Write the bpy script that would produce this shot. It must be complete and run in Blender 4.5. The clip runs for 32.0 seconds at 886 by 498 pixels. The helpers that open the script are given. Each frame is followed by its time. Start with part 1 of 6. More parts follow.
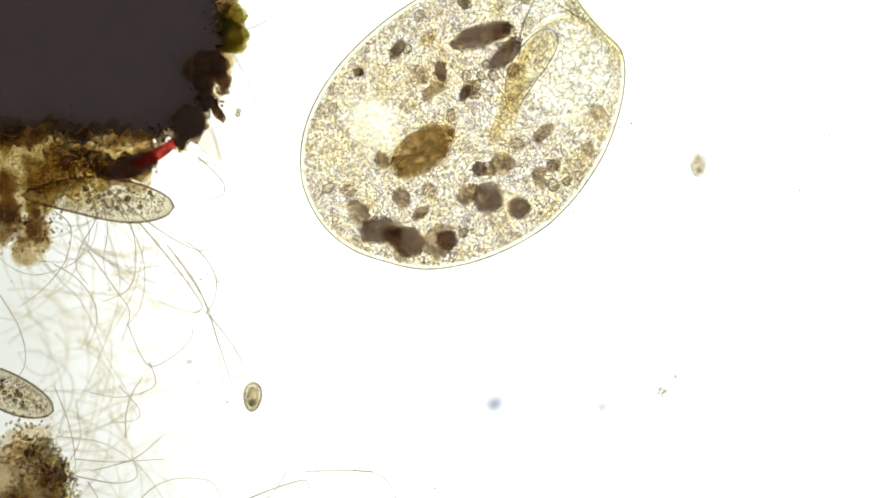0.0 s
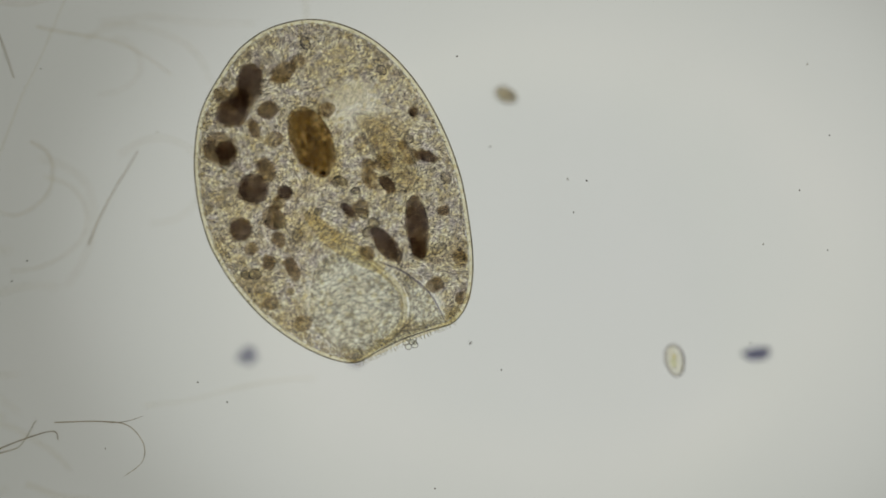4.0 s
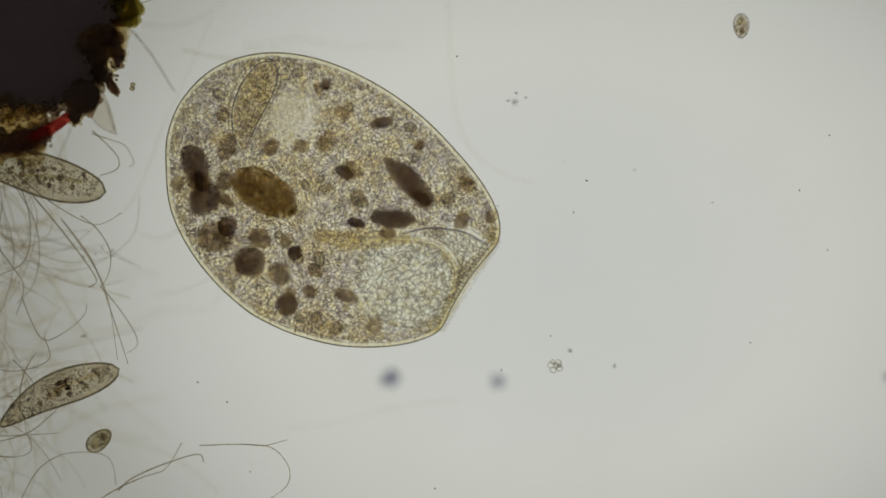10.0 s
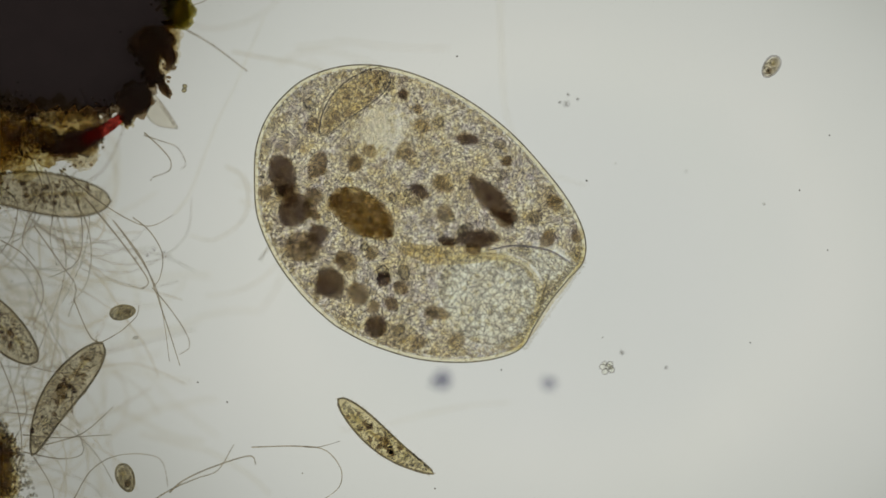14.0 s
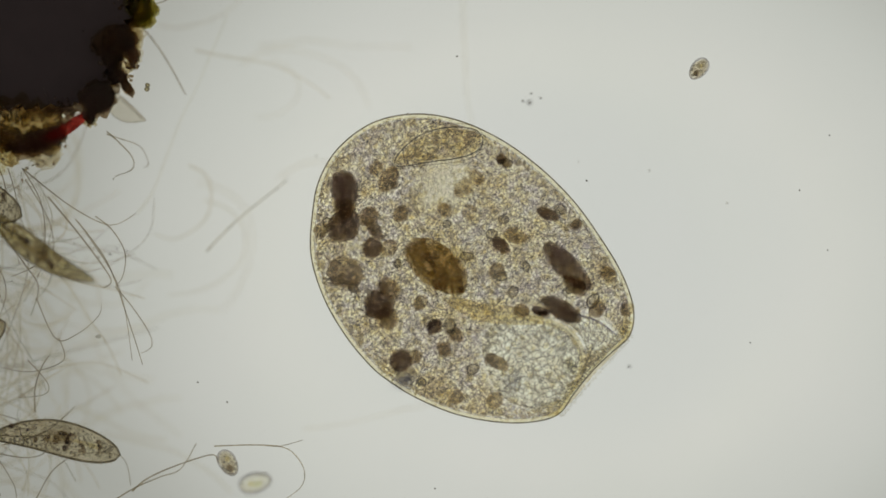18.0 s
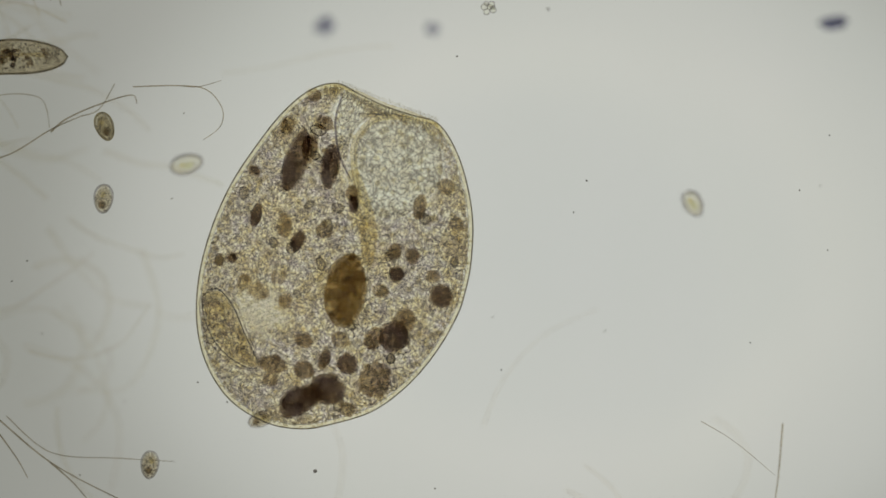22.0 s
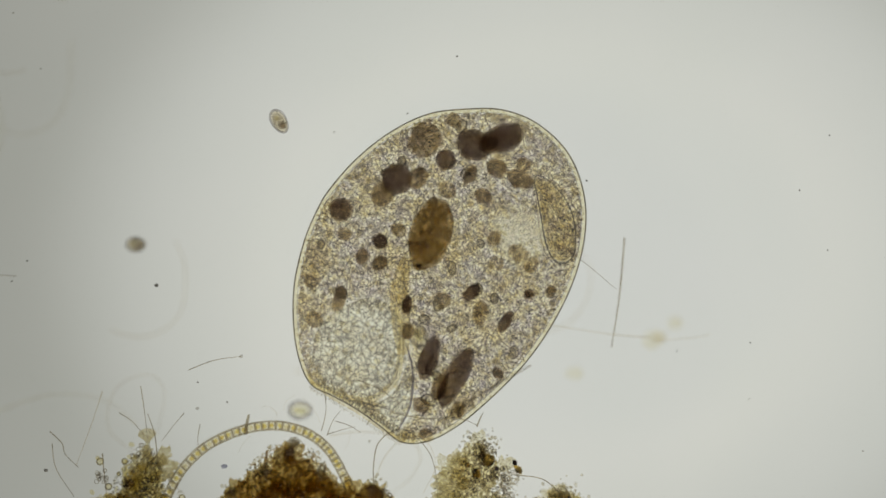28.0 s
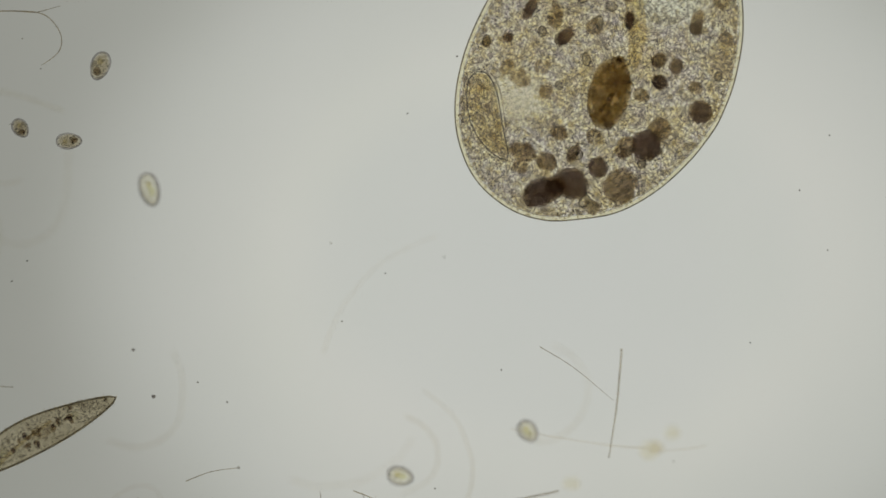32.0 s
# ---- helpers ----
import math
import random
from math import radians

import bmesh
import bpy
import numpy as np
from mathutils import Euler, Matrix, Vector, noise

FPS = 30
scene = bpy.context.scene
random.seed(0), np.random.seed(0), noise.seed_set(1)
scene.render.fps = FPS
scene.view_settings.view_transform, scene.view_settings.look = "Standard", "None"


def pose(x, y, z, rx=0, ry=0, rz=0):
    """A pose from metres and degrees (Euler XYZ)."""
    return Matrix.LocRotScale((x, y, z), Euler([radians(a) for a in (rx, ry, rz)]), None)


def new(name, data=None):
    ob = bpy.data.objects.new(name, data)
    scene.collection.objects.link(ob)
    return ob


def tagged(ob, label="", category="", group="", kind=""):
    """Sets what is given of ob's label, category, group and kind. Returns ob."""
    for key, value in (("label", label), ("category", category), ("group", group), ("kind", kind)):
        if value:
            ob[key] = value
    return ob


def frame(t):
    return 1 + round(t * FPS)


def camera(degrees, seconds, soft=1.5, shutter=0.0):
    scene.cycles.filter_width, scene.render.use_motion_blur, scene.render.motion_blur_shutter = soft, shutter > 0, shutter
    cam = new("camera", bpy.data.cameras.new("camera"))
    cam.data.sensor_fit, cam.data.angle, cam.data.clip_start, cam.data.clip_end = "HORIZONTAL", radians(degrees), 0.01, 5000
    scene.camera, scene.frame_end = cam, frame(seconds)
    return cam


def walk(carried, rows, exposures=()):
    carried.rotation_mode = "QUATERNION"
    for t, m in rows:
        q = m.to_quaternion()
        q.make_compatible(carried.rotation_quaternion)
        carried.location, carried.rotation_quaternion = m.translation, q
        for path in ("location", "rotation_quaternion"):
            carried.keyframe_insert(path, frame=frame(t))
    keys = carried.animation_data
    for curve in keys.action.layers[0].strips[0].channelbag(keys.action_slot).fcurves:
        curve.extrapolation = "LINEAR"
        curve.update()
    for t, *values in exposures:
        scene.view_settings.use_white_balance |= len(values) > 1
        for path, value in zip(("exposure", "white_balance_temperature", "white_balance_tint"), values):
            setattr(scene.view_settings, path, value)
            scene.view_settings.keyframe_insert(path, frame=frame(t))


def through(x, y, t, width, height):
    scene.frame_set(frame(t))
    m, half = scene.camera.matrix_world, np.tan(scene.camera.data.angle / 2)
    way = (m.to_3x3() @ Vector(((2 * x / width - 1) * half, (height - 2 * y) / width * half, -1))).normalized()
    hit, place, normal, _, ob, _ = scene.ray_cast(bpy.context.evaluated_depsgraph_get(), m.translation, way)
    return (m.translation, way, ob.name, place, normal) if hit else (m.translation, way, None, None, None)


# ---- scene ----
# A drop of pond water under a microscope, built a thousand times its size:
# one metre here is one millimetre on the slide.  Looking straight down.
DIST = 17.96


def place(u, v, z=0.0):
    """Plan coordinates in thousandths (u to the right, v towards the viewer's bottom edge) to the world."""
    return Vector(((u - 784) / 1000, (441 - v) / 1000, z))


cam = camera(5.0, 32.0, soft=1.6)
cam.data.dof.use_dof = True
cam.data.dof.focus_distance = DIST
cam.data.dof.aperture_fstop = 0.26
scene.cycles.transparent_max_bounces = 96
scene.cycles.max_bounces = 16

# seconds, stage position x, y
PATH = [(0, -0.095, 0.043), (0.5, 0.143, 0.035), (1, 0.186, 0.034), (1.5, 0.252, 0.031), (2, 0.329, 0.029), (2.5, 0.348, 0.028),
        (3.5, 0.350, -0.030), (4.5, 0.347, -0.046), (5, 0.347, -0.020), (5.5, 0.347, -0.020), (6, 0.183, -0.013), (6.5, 0.183, -0.013),
        (7, 0.122, -0.012), (7.5, 0.094, -0.012), (8, 0.094, -0.012), (8.5, 0.094, -0.012), (9, 0.092, -0.012), (9.5, 0.092, -0.004), (10, 0.092, -0.003),
        (10.5, 0.080, -0.003), (11, 0.011, 0.0), (11.5, 0.009, 0.0), (12, 0.002, 0.0), (12.5, 0.0, 0.0), (14.5, 0.0, 0.0),
        (17, 0.0, 0.0), (17.5, 0.001, 0.0), (18, 0.066, -0.002), (18.5, 0.218, -0.009), (19, 0.234, -0.012), (19.5, 0.233, -0.181),
        (20, 0.226, -0.502), (20.5, 0.224, -0.726), (21, 0.218, -0.756), (21.5, 0.216, -0.731), (22, 0.210, -0.638), (22.5, 0.211, -0.607),
        (23, 0.214, -0.618), (23.5, 0.214, -0.840), (24, 0.209, -1.022), (24.5, 0.205, -1.022), (26.5, 0.204, -0.953), (27, 0.296, -0.957),
        (27.5, 0.477, -0.967), (28, 0.491, -0.967), (29.5, 0.491, -0.967), (30, 0.491, -0.959), (31, 0.491, -0.959), (31.2, 0.491, -0.946),
        (31.5, 0.494, -0.880), (31.7, 0.494, -0.833), (31.9, 0.495, -0.803), (32, 0.496, -0.770)]
# seconds, height of the plane in focus
FOCUS = [(0, 0.0), (5.5, -0.02), (6, -0.03), (7, -0.07), (8, -0.115), (8.5, -0.11), (9, -0.03), (9.5, -0.01), (10, 0.0), (32, 0.0)]


def focus(t):
    for (a, p), (b, q) in zip(FOCUS, FOCUS[1:]):
        if a <= t <= b:
            return p + (q - p) * (t - a) / (b - a)
    return 0.0


EXPOSURES = [(0, 1.5, 6300, 10), (0.2, 1.2, 6250, 14), (0.3, 1.0, 6200, 17), (0.4, 0.8, 6100, 19), (0.5, 0.62, 6200, 20), (0.7, 0.40, 6280, 19), (1, 0.20, 6350, 18), (1.5, 0.06, 6380, 17), (2.5, 0.0, 6400, 14), (4.5, 0.0, 6500, 10), (9, 0.02, 6500, 10), (13, 0.08, 6500, 10), (17, 0.14, 6500, 10), (18, 0.17, 6500, 10), (19, 0.08, 6500, 10), (20, 0.0, 6500, 10), (22, 0.03, 6500, 10), (23, 0.10, 6500, 10), (24, -0.02, 6500, 10), (27, 0.13, 6500, 10), (29, 0.17, 6500, 10), (30, 0.11, 6500, 10), (32, 0.0, 6500, 10)]
walk(cam, [(t, pose(x, y, DIST + focus(t))) for t, x, y in PATH], EXPOSURES)

# most light comes up through the slide; added world fill lifts blacks like veiling glare
world = bpy.data.worlds.new("glare_fill")
world.use_nodes = True
world.node_tree.nodes["Background"].inputs[0].default_value = (1.0, 0.92, 0.88, 1)
world.node_tree.nodes["Background"].inputs[1].default_value = 0.40
scene.world = world


# ---- materials ----
def nodes_of(name):
    m = bpy.data.materials.new(name)
    m.use_nodes = True
    nt = m.node_tree
    nt.nodes.clear()
    out = nt.nodes.new("ShaderNodeOutputMaterial")
    return m, nt, out


def ramp(nt, fac, stops):
    r = nt.nodes.new("ShaderNodeValToRGB")
    nt.links.new(fac, r.inputs[0])
    e = r.color_ramp.elements
    while len(e) < len(stops):
        e.new(0.5)
    for el, (p, c) in zip(e, stops):
        el.position, el.color = p, (*c, 1)
    return r.outputs[0]


def coords(nt, offset=(0, 0, 0), scale=(1, 1, 1), vary=False):
    tc = nt.nodes.new("ShaderNodeTexCoord")
    mp = nt.nodes.new("ShaderNodeMapping")
    mp.inputs["Location"].default_value, mp.inputs["Scale"].default_value = offset, scale
    nt.links.new(tc.outputs["Object"], mp.inputs[0])
    if vary:
        oi = nt.nodes.new("ShaderNodeObjectInfo")
        sc = nt.nodes.new("ShaderNodeVectorMath")
        sc.operation = "ADD"
        nt.links.new(mp.outputs[0], sc.inputs[0])
        nt.links.new(oi.outputs["Random"], sc.inputs[1])
        return sc.outputs[0]
    return mp.outputs[0]


def film(name, thin, thick, grain, body=0.12, paint=None, contrast=(0.35, 0.65), vary=True, big=None):
    """A see-through substance: the light that one wall lets pass runs from thin to thick with the grain;
    body is the share that is solid and scatters."""
    m, nt, out = nodes_of(name)
    co = coords(nt, vary=vary)
    n = nt.nodes.new("ShaderNodeTexNoise")
    n.inputs["Scale"].default_value, n.inputs["Detail"].default_value, n.inputs["Roughness"].default_value = grain, 4, 0.65
    nt.links.new(co, n.inputs["Vector"])
    fac = n.outputs["Fac"]
    if big:
        n2 = nt.nodes.new("ShaderNodeTexNoise")
        n2.inputs["Scale"].default_value, n2.inputs["Detail"].default_value = big, 2
        nt.links.new(co, n2.inputs["Vector"])
        mx = nt.nodes.new("ShaderNodeMath")
        mx.operation = "ADD"
        nt.links.new(fac, mx.inputs[0])
        nt.links.new(n2.outputs["Fac"], mx.inputs[1])
        hf = nt.nodes.new("ShaderNodeMath")
        hf.operation, hf.inputs[1].default_value = "MULTIPLY", 0.5
        nt.links.new(mx.outputs[0], hf.inputs[0])
        fac = hf.outputs[0]
    col = ramp(nt, fac, [(contrast[0], thin), (contrast[1], thick)])
    tr = nt.nodes.new("ShaderNodeBsdfTransparent")
    nt.links.new(col, tr.inputs[0])
    pr = nt.nodes.new("ShaderNodeBsdfPrincipled")
    pr.inputs["Base Color"].default_value = (*(paint or thick), 1)
    pr.inputs["Roughness"].default_value = 0.6
    pr.inputs["Specular IOR Level"].default_value = 0.15
    mix = nt.nodes.new("ShaderNodeMixShader")
    mix.inputs[0].default_value = body
    nt.links.new(tr.outputs[0], mix.inputs[1])
    nt.links.new(pr.outputs[0], mix.inputs[2])
    nt.links.new(mix.outputs[0], out.inputs[0])
    return m


def solid(name, dark, light, grain, through=0.0, rough=0.7):
    """Dark matter that lets a little light seep through."""
    m, nt, out = nodes_of(name)
    co = coords(nt, vary=True)
    n = nt.nodes.new("ShaderNodeTexNoise")
    n.inputs["Scale"].default_value, n.inputs["Detail"].default_value = grain, 6
    nt.links.new(co, n.inputs["Vector"])
    col = ramp(nt, n.outputs["Fac"], [(0.35, dark), (0.65, light)])
    pr = nt.nodes.new("ShaderNodeBsdfPrincipled")
    nt.links.new(col, pr.inputs["Base Color"])
    pr.inputs["Roughness"].default_value = rough
    pr.inputs["Specular IOR Level"].default_value = 0.05
    bp = nt.nodes.new("ShaderNodeBump")
    bp.inputs["Strength"].default_value, bp.inputs["Distance"].default_value = 0.05, 0.001
    nt.links.new(n.outputs["Fac"], bp.inputs["Height"])
    nt.links.new(bp.outputs[0], pr.inputs["Normal"])
    tr = nt.nodes.new("ShaderNodeBsdfTransparent")
    nt.links.new(col, tr.inputs[0])
    mix = nt.nodes.new("ShaderNodeMixShader")
    mix.inputs[0].default_value = through
    nt.links.new(pr.outputs[0], mix.inputs[1])
    nt.links.new(tr.outputs[0], mix.inputs[2])
    nt.links.new(mix.outputs[0], out.inputs[0])
    return m


def lamp_glass():
    """The frosted light field of the condenser, its uneven light put into the emission colour: brighter to the right of
    its middle, a faint ring, fading to the rim.
    """
    m, nt, out = nodes_of("condenser_light_field")
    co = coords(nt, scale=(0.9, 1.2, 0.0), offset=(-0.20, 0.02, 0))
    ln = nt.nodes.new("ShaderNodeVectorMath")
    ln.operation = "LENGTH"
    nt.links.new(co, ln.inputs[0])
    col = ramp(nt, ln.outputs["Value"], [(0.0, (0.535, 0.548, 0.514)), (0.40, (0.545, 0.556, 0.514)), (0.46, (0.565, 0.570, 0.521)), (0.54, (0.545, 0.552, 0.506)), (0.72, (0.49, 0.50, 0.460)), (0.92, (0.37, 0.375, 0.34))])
    # vignetting on the left, put into the emission colour as a side fade
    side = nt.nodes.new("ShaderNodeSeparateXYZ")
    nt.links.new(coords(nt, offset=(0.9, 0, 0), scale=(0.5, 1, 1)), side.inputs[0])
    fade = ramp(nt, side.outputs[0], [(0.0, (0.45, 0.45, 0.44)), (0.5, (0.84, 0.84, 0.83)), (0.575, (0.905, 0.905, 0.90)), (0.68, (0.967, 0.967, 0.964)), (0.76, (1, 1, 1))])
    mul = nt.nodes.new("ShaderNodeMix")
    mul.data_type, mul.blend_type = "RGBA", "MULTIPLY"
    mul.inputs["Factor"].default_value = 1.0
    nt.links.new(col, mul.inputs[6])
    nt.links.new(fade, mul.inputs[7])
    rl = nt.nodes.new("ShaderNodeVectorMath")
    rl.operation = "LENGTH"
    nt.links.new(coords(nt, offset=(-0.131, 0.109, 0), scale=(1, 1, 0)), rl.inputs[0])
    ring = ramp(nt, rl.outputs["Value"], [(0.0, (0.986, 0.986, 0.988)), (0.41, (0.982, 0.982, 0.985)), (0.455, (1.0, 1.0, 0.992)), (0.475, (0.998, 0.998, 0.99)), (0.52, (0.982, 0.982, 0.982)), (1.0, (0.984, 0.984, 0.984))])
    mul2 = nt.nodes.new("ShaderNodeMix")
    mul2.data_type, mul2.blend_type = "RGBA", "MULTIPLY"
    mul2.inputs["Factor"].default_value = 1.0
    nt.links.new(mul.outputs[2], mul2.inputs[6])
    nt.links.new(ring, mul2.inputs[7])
    em = nt.nodes.new("ShaderNodeEmission")
    em.inputs["Strength"].default_value = 1.016
    nt.links.new(mul2.outputs[2], em.inputs[0])
    nt.links.new(em.outputs[0], out.inputs[0])
    return m


M = dict(
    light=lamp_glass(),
    glass=film("clear_slide_glass", (0.995, 0.995, 0.995), (0.98, 0.985, 0.98), 3, 0.004, (0.8, 0.85, 0.82)),
    pellicle=film("clear_pellicle", (0.998, 0.996, 0.985), (0.98, 0.975, 0.95), 60, 0.005, (0.6, 0.6, 0.5), vary=False),
    rim=film("dark_pellicle_edge", (0.62, 0.585, 0.50), (0.46, 0.43, 0.36), 40, 0.03, vary=False),
    rimpale=film("pale_ectoplasm", (1.0, 0.985, 0.90), (0.955, 0.925, 0.80), 110, 0.01, vary=False),
    granule=film("cortical_granule", (0.95, 0.935, 0.89), (0.82, 0.80, 0.74), 20, 0.01),
    cortex=film("cortical_bead", (0.98, 0.965, 0.92), (0.87, 0.855, 0.81), 20, 0.01),
    granule2=film("dark_granule", (0.90, 0.89, 0.86), (0.72, 0.71, 0.69), 20, 0.01),
    grain=film("clear_grain", (1.0, 0.99, 0.94), (0.94, 0.92, 0.85), 20, 0.01),
    nucleus=film("amber_macronucleus", (0.925, 0.89, 0.81), (0.735, 0.675, 0.56), 110, 0.02, (0.22, 0.13, 0.04), contrast=(0.44, 0.57), big=45),
    amber=film("amber_grain", (0.90, 0.85, 0.72), (0.72, 0.64, 0.46), 60, 0.02, (0.22, 0.13, 0.04)),
    seamline=film("seam_line", (0.88, 0.865, 0.83), (0.76, 0.74, 0.70), 60, 0.01),
    violet=film("violet_fold", (0.72, 0.70, 0.74), (0.55, 0.53, 0.58), 40, 0.02),
    lip=film("cream_lip", (0.998, 0.985, 0.92), (0.965, 0.94, 0.84), 60, 0.01, (0.5, 0.42, 0.2)),
    grainfill=film("grain_filling", (0.95, 0.935, 0.90), (0.78, 0.76, 0.71), 90, 0.02),
    shell=film("grain_shell", (0.60, 0.57, 0.50), (0.44, 0.41, 0.36), 60, 0.04),
    vesicle=film("pale_vesicle", (0.995, 0.99, 0.965), (0.97, 0.96, 0.915), 25, 0.006),
    dark=film("dark_food_vacuole", (0.895, 0.865, 0.835), (0.715, 0.685, 0.69), 130, 0.03, (0.05, 0.035, 0.02), contrast=(0.44, 0.57), big=45),
    brown=film("brown_food_vacuole", (0.955, 0.935, 0.895), (0.83, 0.80, 0.765), 130, 0.02, (0.14, 0.10, 0.05), contrast=(0.44, 0.57), big=45),
    olive=film("pale_food_vacuole", (0.995, 0.985, 0.955), (0.89, 0.865, 0.82), 130, 0.01, (0.2, 0.17, 0.09), contrast=(0.44, 0.57), big=45),
    prey=film("swallowed_body", (0.955, 0.93, 0.845), (0.915, 0.88, 0.785), 70, 0.03, (0.3, 0.24, 0.1), big=15),
    gullet=film("gullet_membrane", (0.975, 0.955, 0.88), (0.90, 0.86, 0.74), 50, 0.01, (0.4, 0.33, 0.18)),
    ring=film("tinted_rim", (0.70, 0.66, 0.53), (0.52, 0.48, 0.38), 60, 0.04),
    core=film("starch_core", (1.0, 0.99, 0.9), (0.92, 0.88, 0.7), 40, 0.03),
    ciliate=film("grey_ciliate_body", (0.925, 0.89, 0.795), (0.72, 0.675, 0.565), 130, 0.05, (0.35, 0.31, 0.22), big=18),
    golden=film("golden_ciliate_body", (0.95, 0.91, 0.77), (0.80, 0.74, 0.54), 110, 0.05, (0.4, 0.32, 0.1), big=18),
    oval=film("small_ciliate_body", (0.94, 0.92, 0.86), (0.79, 0.765, 0.70), 110, 0.02, (0.2, 0.18, 0.13), big=30),
    ovalgrey=film("grey_small_ciliate", (0.985, 0.97, 0.93), (0.885, 0.865, 0.82), 110, 0.01, (0.3, 0.27, 0.2), big=30),
    ovalpale=film("pale_small_ciliate", (1.0, 0.998, 0.975), (0.975, 0.962, 0.915), 80, 0.01, (0.5, 0.46, 0.34), big=30),
    vacuole=film("bright_vacuole", (1.0, 1.0, 0.97), (0.97, 0.97, 0.92), 20, 0.01),
    black=solid("black_detritus", (0.033, 0.0268, 0.0268), (0.036, 0.0290, 0.0287), 18),
    humus=film("brown_humus", (0.87, 0.80, 0.66), (0.58, 0.49, 0.37), 45, 0.12, (0.11, 0.088, 0.078), contrast=(0.3, 0.62), big=9),
    moss=film("olive_detritus", (0.93, 0.87, 0.67), (0.68, 0.59, 0.36), 45, 0.03, (0.15, 0.12, 0.05), big=11),
    floc=film("pale_floc", (0.97, 0.94, 0.83), (0.78, 0.72, 0.57), 50, 0.04, (0.3, 0.27, 0.18), big=16),
    alga=film("green_alga", (0.92, 0.895, 0.71), (0.74, 0.70, 0.48), 60, 0.06, (0.12, 0.14, 0.02), big=18),
    red=film("red_fibre", (0.80, 0.30, 0.25), (0.38, 0.13, 0.11), 60, 0.10, (0.5, 0.02, 0.015), contrast=(0.40, 0.58)),
    hair=film("brown_filament", (0.80, 0.765, 0.69), (0.62, 0.58, 0.50), 20, 0.03),
    haze=film("faint_filament", (0.968, 0.955, 0.925), (0.925, 0.905, 0.865), 12, 0.01),
    speck=film("dark_speck", (0.66, 0.64, 0.61), (0.50, 0.48, 0.47), 60, 0.1, (0.05, 0.05, 0.05)),
    blue=film("blue_black_speck", (0.70, 0.70, 0.76), (0.56, 0.56, 0.63), 40, 0.03, (0.03, 0.03, 0.06)),
    sheath=film("algal_sheath", (0.99, 0.975, 0.92), (0.945, 0.915, 0.82), 40, 0.03),
    cross=film("algal_cross_wall", (0.80, 0.77, 0.69), (0.66, 0.62, 0.53), 40, 0.06),
    gold=film("golden_cell_content", (1.0, 0.985, 0.86), (0.97, 0.91, 0.68), 50, 0.04, (0.5, 0.4, 0.12)),
)


def tinted(nt, a, b):
    """Two filters one after the other."""
    mx = nt.nodes.new("ShaderNodeMix")
    mx.data_type, mx.blend_type = "RGBA", "MULTIPLY"
    mx.inputs["Factor"].default_value = 1.0
    nt.links.new(a, mx.inputs[6])
    nt.links.new(b, mx.inputs[7])
    return mx.outputs[2]


def clouds(nt, scale, detail, stops, offset=(0, 0, 0), rough=0.6, flat=True):
    n = nt.nodes.new("ShaderNodeTexNoise")
    n.inputs["Scale"].default_value, n.inputs["Detail"].default_value, n.inputs["Roughness"].default_value = scale, detail, rough
    nt.links.new(coords(nt, offset=offset, scale=(1, 1, 0 if flat else 1)), n.inputs["Vector"])
    return ramp(nt, n.outputs["Fac"], stops)


def bead_net(nt, scale, bend, stops, warp=60):
    """A net of uneven clear beads between darker seams."""
    co = coords(nt, scale=(1, 1, 0))
    n = nt.nodes.new("ShaderNodeTexNoise")
    n.inputs["Scale"].default_value, n.inputs["Detail"].default_value = warp, 3
    nt.links.new(co, n.inputs["Vector"])
    mv = nt.nodes.new("ShaderNodeVectorMath")
    mv.operation, mv.inputs[1].default_value = "MULTIPLY_ADD", (bend, bend, 0.0)
    nt.links.new(n.outputs["Color"], mv.inputs[0])
    nt.links.new(co, mv.inputs[2])
    v = nt.nodes.new("ShaderNodeTexVoronoi")
    v.feature, v.inputs["Scale"].default_value = "DISTANCE_TO_EDGE", scale
    nt.links.new(mv.outputs[0], v.inputs["Vector"])
    return ramp(nt, v.outputs["Distance"], stops)


def worms(nt, scale, dark, offset=(0, 0, 0), bright=(1.0, 1.0, 0.99)):
    """Winding dark seams with clear matter between them."""
    n = nt.nodes.new("ShaderNodeTexNoise")
    n.inputs["Scale"].default_value, n.inputs["Detail"].default_value, n.inputs["Roughness"].default_value = scale, 3, 0.6
    nt.links.new(coords(nt, offset=offset, scale=(1, 1, 0)), n.inputs["Vector"])
    return ramp(nt, n.outputs["Fac"], [(0.44, bright), (0.485, dark), (0.50, dark), (0.54, bright)])


def window(nt, x, y, rx, ry, inner, edge):
    """One outside an oval, inner at its heart."""
    ln = nt.nodes.new("ShaderNodeVectorMath")
    ln.operation = "LENGTH"
    nt.links.new(coords(nt, offset=(-x / rx, -y / ry, 0), scale=(1 / rx, 1 / ry, 0)), ln.inputs[0])
    return ramp(nt, ln.outputs["Value"], [(edge, (inner,) * 3), (1.0, (1, 1, 1))])


def thinned(nt, colour, *holes):
    """The filter fades out where the holes are."""
    fac = holes[0]
    for h in holes[1:]:
        mu = nt.nodes.new("ShaderNodeMath")
        mu.operation = "MULTIPLY"
        nt.links.new(fac, mu.inputs[0])
        nt.links.new(h, mu.inputs[1])
        fac = mu.outputs[0]
    mx = nt.nodes.new("ShaderNodeMix")
    mx.data_type = "RGBA"
    nt.links.new(fac, mx.inputs["Factor"])
    mx.inputs[6].default_value = (1, 1, 0.99, 1)
    nt.links.new(colour, mx.inputs[7])
    return mx.outputs[2]


